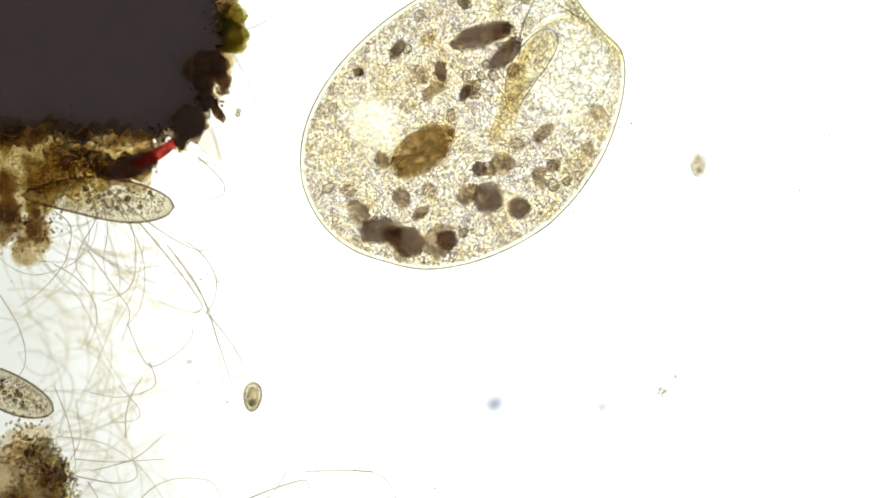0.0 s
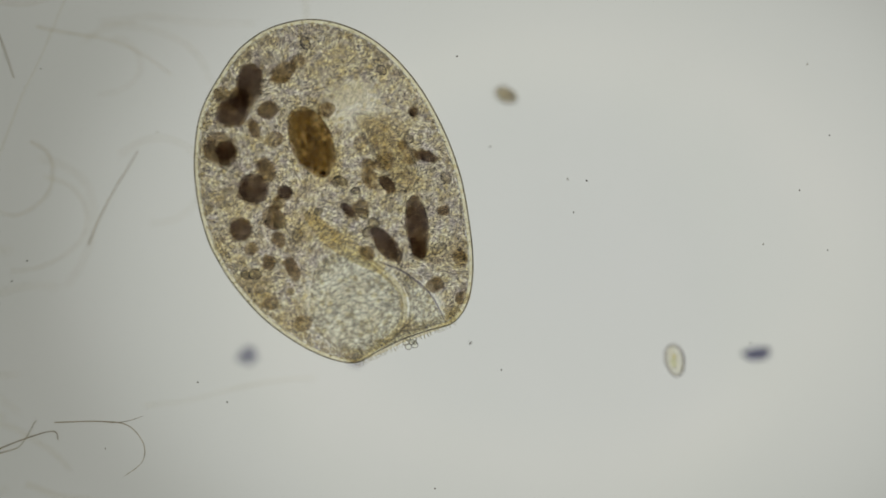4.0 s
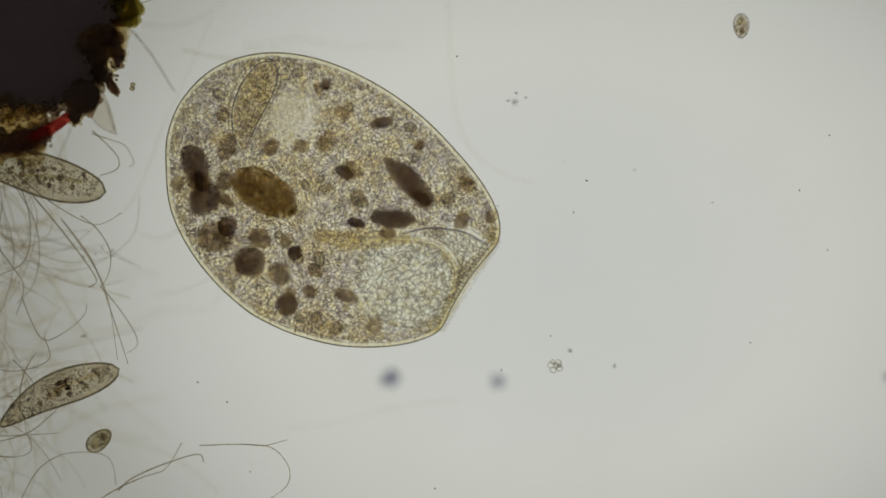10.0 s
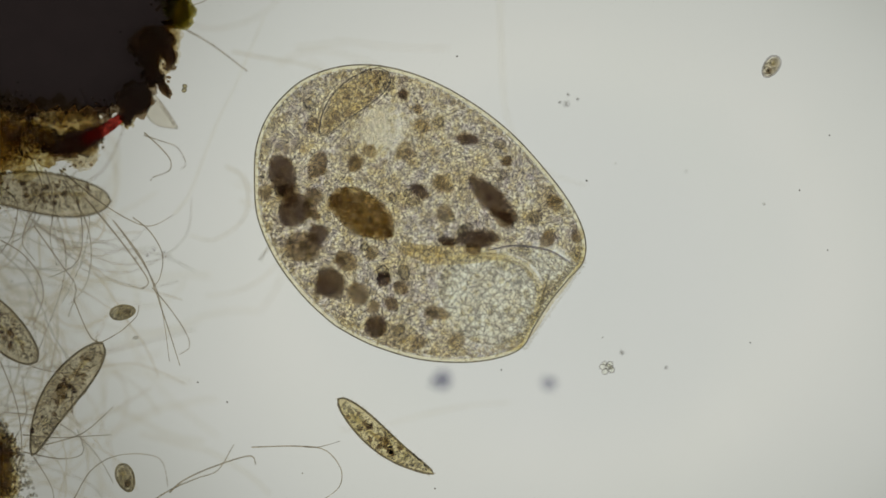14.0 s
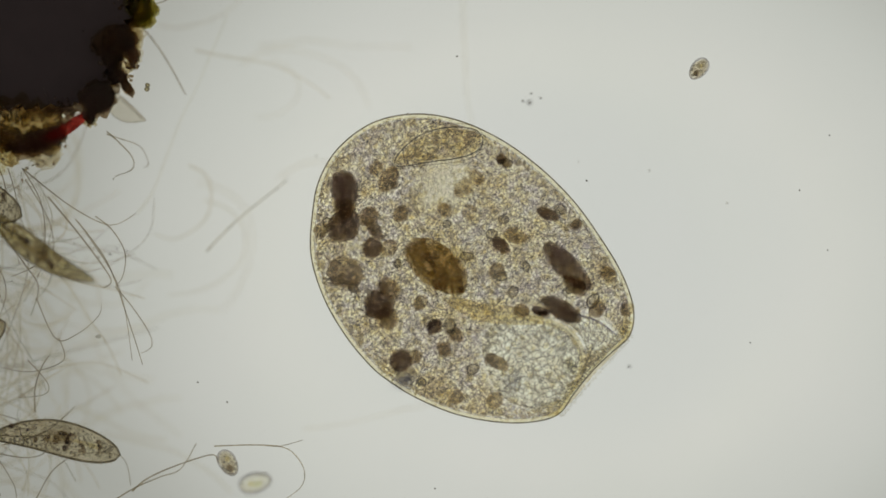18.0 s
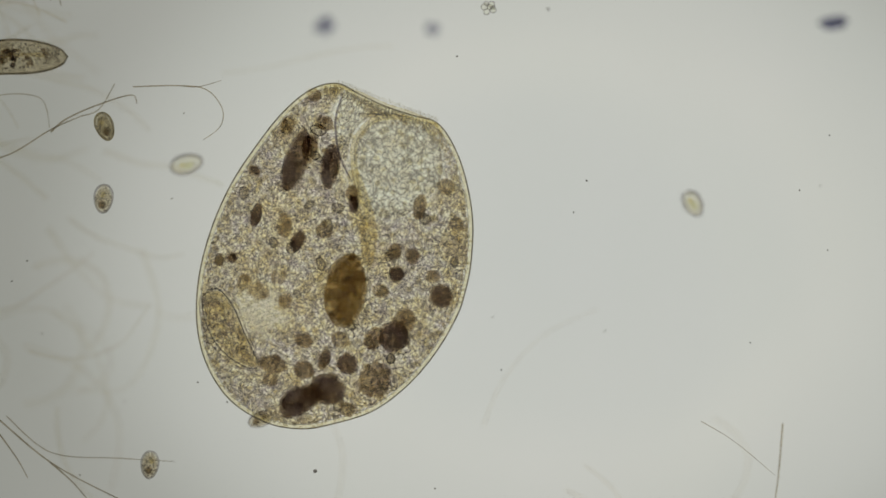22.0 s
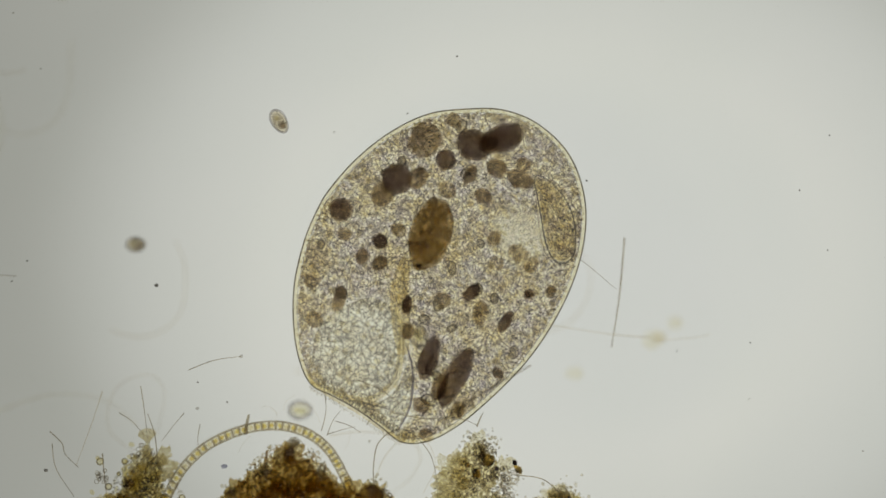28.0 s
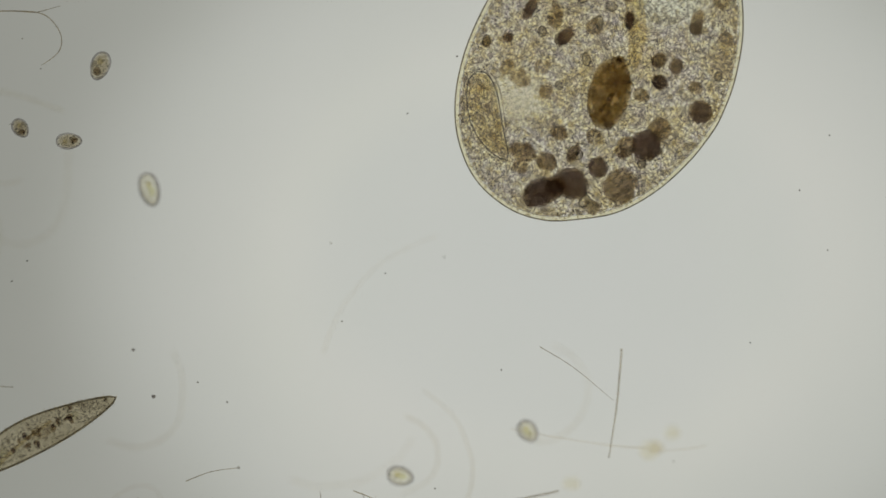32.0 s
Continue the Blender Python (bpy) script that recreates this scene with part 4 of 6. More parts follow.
dark_at = place(80, 60, -0.1)
dark_clump = thing("dark_clump", "big black-brown clump of detritus with crumbly edges", "detritus", pose(*dark_at))
mass(dark_clump, "black_heart", "black opaque heart of the clump", "black", 3, dark_at, ((-130, -260), (120, -250), (270, -170), (296, -60), (290, 30), (276, 60), (262, 110), (240, 166), (186, 188), (110, 190), (30, 186), (-60, 190), (-200, 200), (-270, 40)), -0.01, 0.02, (1.0,), 1.6)
mass(dark_clump, "brown_mat", "dark brown matted edge", "mat", 8, dark_at, ((-130, -265), (130, -256), (286, -170), (312, -60), (306, 30), (292, 70), (282, 116), (262, 172), (192, 200), (120, 208), (30, 206), (-60, 206), (-205, 220), (-275, 40)), -0.03, 0.02, (1.0, 0.965), 1.7)
mass(dark_clump, "olive_fringe", "olive grainy fringe", "fringe", 12, dark_at, ((-150, 170), (-20, 172), (90, 174), (160, 196), (164, 236), (130, 268), (80, 292), (20, 300), (-30, 336), (-90, 350), (-150, 300)), 0.0, 0.02, (1.0,), 1.6)
mass(dark_clump, "brown_bridge", "dark brown matter round the fibre", "mat", 14, dark_at, ((56, 228), (110, 236), (150, 230), (172, 222), (182, 236), (168, 264), (118, 278), (66, 262)), -0.03, 0.02, (1.0, 0.86), 1.3)
mass(dark_clump, "brown_shoulder", "dark brown matted shoulder", "mat", 17, dark_at, ((222, 36), (270, 38), (282, 80), (274, 118), (262, 146), (222, 156)), -0.03, 0.02, (1.0, 0.86), 1.5)
grow(dark_clump, 301, dark_at, (250, 110, 26, 40, "humus", -0.02), (238, 178, 32, 30, "humus", 0.03), (268, 58, 17, 20, "humus", -0.01), (262, 96, 15, 17, "humus", 0.0), (254, 130, 17, 14, "humus", 0.0), (284, 74, 10, 13, "humus", 0.0), (276, 36, 15, 17, "humus", -0.01))
grow(dark_clump, 309, dark_at, (246, 150, 14, 11, "humus", 0.0), (280, 8, 16, 20, "humus", -0.01), (250, 172, 20, 24, "humus", 0.05), (240, 176, 24, 24, "humus", 0.0), (-40, 240, 74, 62, "moss", 0.02), (20, 262, 70, 34, "moss", 0.03), (108, 262, 26, 11, "humus", 0.02))
grow(dark_clump, 317, dark_at, (138, 262, 22, 9, "humus", 0.035), (226, 206, 14, 10, "humus", 0.04), (130, 215, 40, 30, "moss", 0.0), (-10, 262, 50, 36, "moss", 0.0), (150, 280, 26, 20, "moss", 0.01))
grow(dark_clump, 325, dark_at, (300, 98, 13, 17, "humus", 0.0), (272, 138, 15, 13, "humus", 0.02), (288, 72, 22, 18, "humus", 0.0), (290, 156, 8, 19, "humus", 0.01), (310, 20, 24, 30, "alga", 0.0), (325, 38, 16, 14, "alga", 0.02), (318, -14, 22, 24, "alga", 0.0), (300, -40, 26, 30, "moss", 0.0))
grow(dark_clump, 333, dark_at, (-45, 400, 30, 30, "moss", 0.0), (20, 232, 10, 10, "floc", 0.05), (60, 290, 46, 22, "floc", 0.0))
crumbs(dark_clump, [(258, 100, 12, 90), (286, 60, 9, 60), (284, 140, 8, 50), (180, 196, 14, 60), (300, 118, 6, 30), (40, 240, 30, 160), (225, 212, 7, 40), (-40, 350, 40, 90), (300, 0, 22, 80), (140, 250, 24, 70)], "humus", "crumb", "brown crumbs", 310, dark_at)
crumbs(dark_clump, [(20, 222, 36, 220), (80, 232, 26, 140), (-30, 260, 34, 110)], "granule", "fringe_grain", "fine olive grains of the fringe", 312, dark_at, (0.0014, 0.0034))
crumbs(dark_clump, [(20, 222, 36, 100), (80, 232, 26, 70), (-30, 260, 34, 60)], "granule2", "dark_fringe_grain", "fine dark grains of the fringe", 313, dark_at, (0.0014, 0.0030))
crumbs(dark_clump, [(40, 250, 44, 150), (268, 110, 12, 50), (225, 218, 7, 30)], "floc", "pale_crumb", "pale crumbs", 311, dark_at)
heap(dark_clump, 1000, dark_at, 268, 70, 34, 90, 26, (10, 22), ["humus", "humus", "moss"])
heap(dark_clump, 1150, dark_at, 60, 232, 110, 26, 16, (7, 13), ["moss", "floc", "moss"], (-0.08, 0.02))
heap(dark_clump, 1130, dark_at, 120, 262, 50, 16, 18, (6, 11), ["humus", "moss"], (0.0, 0.05))
heap(dark_clump, 1040, dark_at, 10, 225, 110, 40, 8, (8, 14), ["humus", "moss", "moss"])
heap(dark_clump, 1080, dark_at, -60, 330, 50, 100, 22, (12, 26), ["humus", "humus", "moss"])
heap(dark_clump, 1110, dark_at, 312, 0, 24, 50, 12, (8, 16), ["alga", "moss", "alga"])
fibre = thing("red_fibre", "short curved red fibre stuck to the dark clump", "fibre", pose(*place(170, 235, 0.0)))
line = spline([place(105, 262, 0.02) - place(170, 235), place(140, 255, 0.025) - place(170, 235), place(185, 230, 0.03) - place(170, 235), place(222, 204, 0.03) - place(170, 235)], 8)
part("strand", tube("strand", line, 0.0092, M["red"], 10, taper=lambda t: 0.5 + 0.7 * math.sin(math.pi * min(1, t * 0.95)) ** 0.7), fibre)
part("dark_sheath", tube("dark_sheath", [p + Vector((-0.010, -0.014, 0.0)) for p in line[:18]], 0.011, M["humus"], 8, taper=lambda t: 1.1 - 0.5 * t), fibre, "dark brown sheath")
part("dark_sheath", tube("dark_sheath", [p + Vector((-0.005, 0.014, 0.0)) for p in line[4:20]], 0.0075, M["humus"], 8, taper=lambda t: 1.1 - 0.5 * t), fibre, "dark brown sheath")
part("dark_end", tube("dark_end", [p + Vector((-0.004, 0.002, 0.012)) for p in line[:11]], 0.0125, M["humus"], 8, taper=lambda t: 1.1 - 0.75 * t), fibre, "blackened end")
ringed = thing("ringed_cell", "round golden cell with a dark wall in the clump's fringe", "cell", pose(*place(24, 228, 0.09)))
part("wall", tube("wall", [Vector((0.0105 * math.cos(w), 0.0115 * math.sin(w), 0)) for w in np.linspace(0, 2 * math.pi, 24, endpoint=False)], 0.0042, M["humus"], 8, closed=True), ringed, "dark brown wall")
part("content", blob("content", 0.008, 0.009, 0.006, M["gold"], 31, 0.06, 3), ringed, "golden content")

c0 = place(262, 178)
thorn = thing("thorn_shell", "small pointed translucent shell on the clump's edge", "shell", pose(*place(262, 178, -0.05)))
hull = spline([place(u, v) - c0 for u, v in ((258, 160), (276, 172), (299, 231), (294, 236), (264, 222), (250, 194))], 5, closed=True)
part("shell_wall", pillow("shell_wall", hull, (place(272, 198) - c0).to_2d(), 0.02, M["thornwall"], rings=5), thorn)
part("shell_edge", tube("shell_edge", hull, 0.0013, M["seamline"], closed=True, flat=2.0), thorn, "grey outline")
for k, (p, q) in enumerate(((2, 12), (6, 14))):
    part("shell_rib", tube("shell_rib", [hull[p] * 0.9, (hull[p] + hull[q]) * 0.5, hull[q] * 0.9], 0.001, M["seamline"], 5), thorn, "faint grey rib")

low_at = place(-40, 800, -0.1)
low_clump = clump("grey_clump", "grey-brown clump of detritus bristling with fine filaments", [
    (-70, 820, 80, 80, "humus", -0.05), (-20, 850, 46, 56, "floc", -0.03), (0, 790, 26, 30, "floc", 0.0), (-40, 740, 40, 30, "moss", -0.02), (10, 850, 24, 40, "floc", 0.0), (-110, 900, 100, 60, "humus", -0.06)], 330, low_at)
mound(low_clump, "dark_grain", "fine grey grains", "granule2", 1780, low_at, -20, 900, 90, 170, 1300, (0.0013, 0.0034))
mound(low_clump, "brown_grain", "fine brown grains", "granule", 1790, low_at, -20, 900, 90, 170, 900, (0.0013, 0.0034))
crumbs(low_clump, [(0, 800, 20, 120), (10, 860, 16, 80), (-50, 730, 30, 60)], "humus", "crumb", "brown crumbs", 331, low_at)

base_at = place(980, 1860, -0.08)
base_clump = thing("brown_clump", "soft brown mound of debris with a dark heart", "detritus", pose(*base_at))
mass(base_clump, "debris_mat", "brown matted debris", "umber", 21, base_at, ((858, 1960), (862, 1890), (884, 1838), (930, 1808), (962, 1790), (990, 1760), (1008, 1750), (1024, 1768), (1056, 1796), (1090, 1818), (1110, 1850), (1116, 1960)), -0.03, 0.03, (1.0, 0.9, 0.76), 1.4)
mass(base_clump, "golden_mat", "golden-brown lobe", "umber", 24, base_at, ((1070, 1960), (1074, 1860), (1100, 1824), (1130, 1818), (1152, 1822), (1176, 1838), (1190, 1858), (1182, 1884), (1192, 1960)), -0.02, 0.02, (1.0, 0.8), 1.6)
mass(base_clump, "dark_core", "dark brown core", "umber", 26, base_at, ((905, 1960), (915, 1860), (955, 1832), (1010, 1826), (1070, 1838), (1110, 1866), (1120, 1960)), -0.04, 0.02, (1.0,), 1.6)
mound(base_clump, "fine_grain", "olive-brown grains", "soft_humus", 1700, base_at, 1000, 1925, 150, 168, 900, (0.0015, 0.004), 1.0, (-0.06, 0.02))
mound(base_clump, "dark_grain", "fine dark grains", "granule2", 1710, base_at, 1000, 1925, 152, 170, 500, (0.0012, 0.0028), 1.0, (-0.06, 0.02))
mound(base_clump, "golden_grain", "golden grains", "granule", 1720, base_at, 1000, 1925, 152, 172, 1300, (0.0012, 0.0028), 1.0, (-0.06, 0.02))
heap(base_clump, 1310, base_at, 1130, 1852, 40, 24, 16, (6, 12), ["humus", "moss", "moss"])
crumbs(base_clump, [(1005, 1766, 6, 50), (960, 1805, 9, 60), (1060, 1805, 9, 60), (1150, 1835, 12, 90), (900, 1840, 9, 60)], "granule", "crumb", "golden-brown crumbs", 351, base_at)
lace(base_clump, [(1012, 1752, 12, 9, 34), (1170, 1848, 14, 16, 50), (992, 1772, 16, 8, 24)], 1680, base_at)
part("black_splinter", tube("black_splinter", [place(960, 1790, 0.01) - base_at, place(964, 1764, 0.015) - base_at], 0.003, M["humus"], 6, taper=lambda t: 1.0 - 0.3 * t), base_clump, "short dark splinter")

left_at = place(740, 1830, -0.05)
left_clump = thing("ragged_clump", "ragged see-through brown clump with clear bubbles", "detritus", pose(*left_at))
mass(left_clump, "debris_mat", "grey-olive matted debris", "paleumber", 31, left_at, ((752, 1736), (768, 1756), (792, 1764), (796, 1790), (786, 1825), (780, 1866), (770, 1960), (690, 1960), (690, 1880), (700, 1830), (718, 1792), (738, 1768)), -0.02, 0.03, (1.0, 0.75), 2.0)
mass(left_clump, "dark_mat", "dark brown matted foot", "umber", 34, left_at, ((630, 1960), (640, 1890), (664, 1872), (690, 1842), (710, 1846), (716, 1880), (700, 1960)), -0.01, 0.02, (1.0, 0.75), 1.5)
heap(left_clump, 1400, left_at, 745, 1842, 40, 40, 12, (6, 12), ["moss", "floc", "floc"])
heap(left_clump, 1490, left_at, 680, 1872, 34, 20, 8, (6, 11), ["humus", "moss"])
for k, (u, v) in enumerate(((712, 1880), (724, 1874), (736, 1880), (718, 1890), (730, 1892), (742, 1892), (754, 1886), (708, 1868))):
    green = part("green_cell", blob("green_cell", 0.0062, 0.0058, 0.005, M["green"], 880 + k, 0.1, 2), left_clump, "round yellow-green cell", pose(*(place(u, v, 0.02) - left_at), 0, 0, 31 * k))
    part("cell_wall", tube("cell_wall", [Vector((0.0062 * math.cos(w), 0.0058 * math.sin(w), 0)) for w in np.linspace(0, 2 * math.pi, 14, endpoint=False)], 0.0011, M["ring"], 5, closed=True), green, "dark wall")
mound(left_clump, "fine_grain", "fine dark grains", "granule2", 1730, left_at, 745, 1890, 80, 125, 240, (0.0012, 0.0028), 1.0, (-0.08, 0.0))
mound(left_clump, "golden_grain", "golden grains", "granule", 1740, left_at, 745, 1890, 90, 120, 600, (0.0012, 0.0028), 1.0, (-0.08, 0.0))
lace(left_clump, [(752, 1770, 22, 18, 26), (672, 1812, 12, 14, 20), (736, 1830, 34, 30, 60)], 1690, left_at)
crumbs(left_clump, [(745, 1830, 22, 50), (690, 1858, 12, 40), (765, 1790, 9, 14)], "granule2", "crumb", "dark crumbs", 371, left_at)
crumbs(left_clump, [(735, 1800, 24, 26), (690, 1845, 16, 16)], "core", "small_bubble", "clear bubbles", 372, left_at, (0.003, 0.005))
r8 = random.Random(5)
for k in range(22):
    s = r8.uniform(0.003, 0.0062)
    p = place(r8.gauss(716, 38), r8.gauss(1826, 24), r8.uniform(-0.02, 0.03)) - left_at
    bub = part("bubble", blob("bubble", s, s, s, M["core"], 900 + k, 0.04, 2), left_clump, "clear bubble", pose(*p))
    part("bubble_rim", tube("bubble_rim", [Vector((s * math.cos(w), s * math.sin(w), 0)) for w in np.linspace(0, 2 * math.pi, 14, endpoint=False)], 0.0013, M["ring"], 5, closed=True), bub, "dark rim")

right_at = place(1340, 1800, 0.0)
right_clump = thing("speckled_clump", "pale speckled floc with amber and black mineral grains", "detritus", pose(*right_at))
mass(right_clump, "floc_mat", "pale yellow matted floc", "palefloc", 41, right_at, ((1325, 1738), (1352, 1752), (1360, 1776), (1386, 1786), (1372, 1812), (1362, 1838), (1392, 1860), (1398, 1960), (1205, 1960), (1214, 1876), (1254, 1854), (1260, 1812), (1274, 1778), (1304, 1762)), 0.0, 0.03, (1.0, 0.86), 1.7)
mass(right_clump, "olive_mat", "olive-brown matted core", "paleumber", 44, right_at, ((1262, 1870), (1266, 1812), (1284, 1782), (1312, 1780), (1322, 1806), (1308, 1842), (1316, 1872), (1290, 1896)), 0.0, 0.02, (1.0,), 1.6)
grow(right_clump, 390, right_at, (1402, 1786, 4, 5, "black", 0.02), (1370, 1796, 4, 4, "black", 0.03))
for k, (u, v, a, b, z) in enumerate(((1356, 1782, 12, 10, 0.03), (1334, 1806, 10, 8, 0.03), (1408, 1798, 9, 6, 0.02), (1344, 1770, 6, 5, 0.03), (1318, 1790, 5, 6, 0.02))):
    mineral(right_clump, u, v, a, b, z, right_at, 960 + k)
mound(right_clump, "fine_grain", "fine dark grains", "granule2", 1750, right_at, 1345, 1890, 90, 165, 100, (0.0012, 0.0026), 1.0, (-0.02, 0.03))
mound(right_clump, "golden_grain", "golden grains", "granule", 1760, right_at, 1345, 1890, 90, 165, 330, (0.0012, 0.0026), 1.0, (-0.02, 0.03))
lace(right_clump, [(1348, 1770, 18, 20, 60), (1380, 1808, 26, 16, 60), (1330, 1815, 22, 26, 50), (1372, 1850, 30, 22, 60)], 1660, right_at)
crumbs(right_clump, [(1345, 1765, 18, 40), (1330, 1800, 22, 60), (1385, 1825, 18, 40), (1310, 1840, 22, 60)], "granule", "crumb", "golden crumbs", 391, right_at, (0.0015, 0.0035))
crumbs(right_clump, [(1345, 1770, 20, 20), (1385, 1825, 18, 20)], "granule2", "dark_crumb", "dark crumbs", 392, right_at, (0.0012, 0.0028))
far_at = place(1480, 1870, -0.05)
far_clump = thing("yellow_floc", "soft out-of-focus yellow floc", "detritus", pose(*far_at))
mass(far_clump, "floc_mat", "pale yellow matted floc", "palefloc", 51, far_at, ((1416, 1960), (1420, 1880), (1446, 1850), (1468, 1834), (1494, 1826), (1508, 1850), (1526, 1862), (1524, 1960)), -0.04, 0.03, (1.0, 0.8), 1.7)
heap(far_clump, 1600, far_at, 1482, 1862, 34, 24, 12, (6, 12), ["moss", "floc"], (-0.07, -0.02))
crumbs(far_clump, [(1490, 1850, 20, 90), (1450, 1870, 18, 60)], "granule", "crumb", "golden crumbs", 411, far_at)
lace(far_clump, [(1484, 1846, 22, 16, 70), (1508, 1868, 14, 12, 30)], 1695, far_at)

# ---- the jointed alga that arches over the mound ----
arch = thing("jointed_alga", "arched jointed algal thread with golden cells in a pale sheath", "alga", pose(*place(955, 1760)))
arch_c = place(955, 1760)
axis = spline([place(u, v, -0.035) - arch_c for u, v in ((764, 1892), (786, 1846), (812, 1800), (850, 1762), (894, 1738), (942, 1724), (990, 1722), (1035, 1735), (1068, 1760), (1090, 1792), (1108, 1830))], 12)
part("sheath", tube("sheath", axis, 0.0076, M["sheath"], 10), arch, "pale sheath")
side = [Vector((-(axis[min(i + 1, len(axis) - 1)] - axis[max(i - 1, 0)]).normalized().y, (axis[min(i + 1, len(axis) - 1)] - axis[max(i - 1, 0)]).normalized().x, 0)) for i in range(len(axis))]
for sgn in (1, -1):
    part("sheath_edge", tube("sheath_edge", [p + s * 0.0072 * sgn for p, s in zip(axis, side)], 0.0020, M["cross"], 5), arch, "dark sheath edge")
cells = 38
for k in range(cells):
    a = axis[int((k + 0.5) * (len(axis) - 1) / cells)]
    b = axis[min(int((k + 0.5) * (len(axis) - 1) / cells) + 1, len(axis) - 1)]
    w = math.degrees(math.atan2(b.y - a.y, b.x - a.x))
    part("algal_cell", blob("algal_cell", 0.0046, 0.0044, 0.004, M["chloro" if rnd.random() < 0.7 else "core"], 430 + k, 0.16, 2), arch, "golden cell", pose(*a, 0, 0, w))
    c = axis[int(k * (len(axis) - 1) / cells)]
    part("cross_wall", blob("cross_wall", 0.0027, 0.0068, 0.0068, M["cross"], 460 + k, 0.08, 2), arch, "dark cross wall", pose(*c, 0, 0, w))
for u, v, du, dv in ((925, 1735, 6, -34),):
    part("spur", tube("spur", spline([place(u, v, -0.03) - arch_c, place(u + du * 0.4, v + dv * 0.5, -0.02) - arch_c, place(u + du, v + dv, -0.02) - arch_c], 5), 0.0042, M["cross"], 6, taper=lambda t: 1.0 - 0.55 * t), arch, "stubby spur")

# ---- filaments ----
def strand(pts, r, z, substance=None):
    """One filament through plan points; r is its half thickness in thousandths."""
    c = place(*pts[len(pts) // 2], z)
    wob = rnd.uniform(-0.012, 0.012)
    ln = spline([place(u, v, z + wob * k) - c for k, (u, v) in enumerate(pts)], 9)
    kind = substance or ("haze" if z < -0.05 and r > 1.55 else "hair")
    lone("filament", tube("filament", ln, r / 1000, M[kind], 5, taper=lambda t: 1.0 - 0.45 * t),
         "thin curved brownish filament" if kind == "hair" else "faint blurred filament adrift in the water", "filament", pose(*c), "fine filaments")


strand([(105, 300), (180, 360), (240, 395), (272, 399), (306, 380)], 1.5, 0.0)
strand([(150, 350), (200, 410), (245, 470), (262, 500), (248, 512)], 1.9, 0.0)
strand([(235, 385), (265, 410), (287, 450), (283, 490), (268, 512)], 1.4, 0.01)
strand([(105, 300), (138, 360), (145, 430), (130, 470), (85, 492)], 1.3, 0.0)
strand([(110, 320), (150, 390), (160, 450), (150, 505), (120, 540)], 1.3, -0.02)
strand([(60, 290), (75, 340), (50, 390), (40, 430), (62, 462)], 1.3, 0.0)
strand([(255, 235), (280, 258), (300, 282), (298, 302), (268, 314)], 1.6, 0.0)
strand([(0, 425), (40, 450), (70, 490), (75, 530), (58, 575)], 1.3, 0.0)
strand([(130, 530), (165, 602), (205, 592), (240, 562), (246, 540)], 1.3, 0.0)
strand([(270, 510), (300, 545), (330, 590), (335, 615), (318, 627)], 1.3, 0.01)
strand([(128, 732), (128, 690), (140, 652), (156, 628)], 1.6, 0.0)
strand([(0, 640), (30, 720), (38, 800), (20, 860)], 1.2, -0.01)
strand([(130, 885), (162, 832), (212, 806), (280, 812), (296, 862)], 1.3, 0.0)
strand([(445, 792), (525, 790), (575, 797), (603, 830), (600, 862), (570, 886)], 1.4, 0.0)
strand([(530, 790), (560, 792), (602, 781)], 1.0, 0.0)
strand([(150, 930), (226, 912), (300, 868), (350, 846), (386, 832), (414, 787)], 1.7, 0.0)
strand([(300, 872), (326, 850), (376, 827), (441, 807), (453, 822)], 1.9, 0.0)
strand([(209, 1382), (299, 1457), (409, 1517), (474, 1544)], 1.8, 0.0)
strand([(299, 1457), (339, 1492), (371, 1529)], 1.7, 0.0)
strand([(209, 1407), (240, 1450), (259, 1484)], 1.6, 0.0)
strand([(220, 1375), (300, 1440), (420, 1450), (518, 1456)], 1.2, -0.02)
strand([(40, 395), (122, 412), (222, 442), (282, 452), (342, 480)], 1.3, -0.1)
strand([(60, 660), (160, 632), (260, 606), (342, 584)], 1.3, -0.11)
strand([(200, 390), (255, 465), (290, 560), (318, 648)], 1.6, 0.02)
strand([(205, 395), (262, 480), (285, 540), (300, 640)], 1.2, 0.02)
strand([(1597, 1388), (1588, 1490), (1574, 1582)], 1.8, -0.05)
strand([(1155, 1850), (1152, 1795), (1163, 1748), (1205, 1727), (1247, 1763), (1262, 1805), (1266, 1850)], 1.3, 0.0)
strand([(1075, 1740), (1124, 1733), (1170, 1737), (1216, 1748), (1235, 1779), (1216, 1817), (1180, 1845)], 2.0, -0.07)
strand([(1185, 1698), (1240, 1708), (1300, 1707), (1335, 1720)], 1.0, 0.0)
strand([(1335, 1722), (1341, 1708), (1346, 1698)], 1.6, 0.0)
strand([(1400, 1808), (1450, 1815), (1480, 1840), (1500, 1870)], 1.2, 0.0)
strand([(825, 1622), (870, 1605), (918, 1598)], 1.0, 0.0)
strand([(740, 1778), (680, 1730), (690, 1660), (745, 1632), (778, 1660), (765, 1740)], 1.7, -0.12)
strand([(672, 1770), (676, 1810), (680, 1842)], 1.4, 0.0)
strand([(583, 1752), (590, 1796), (622, 1846)], 1.0, 0.0)
strand([(770, 1790), (765, 1740), (752, 1700)], 1.4, 0.0)
strand([(1060, 1730), (1068, 1690), (1062, 1640)], 1.0, 0.0)
strand([(1644, 1565), (1580, 1560), (1480, 1545), (1400, 1530)], 2.0, -0.08)
strand([(1644, 1572), (1720, 1566), (1750, 1560)], 1.6, -0.08)
strand([(1066, 1396), (1100, 1316), (1170, 1236), (1270, 1186)], 1.6, -0.16)
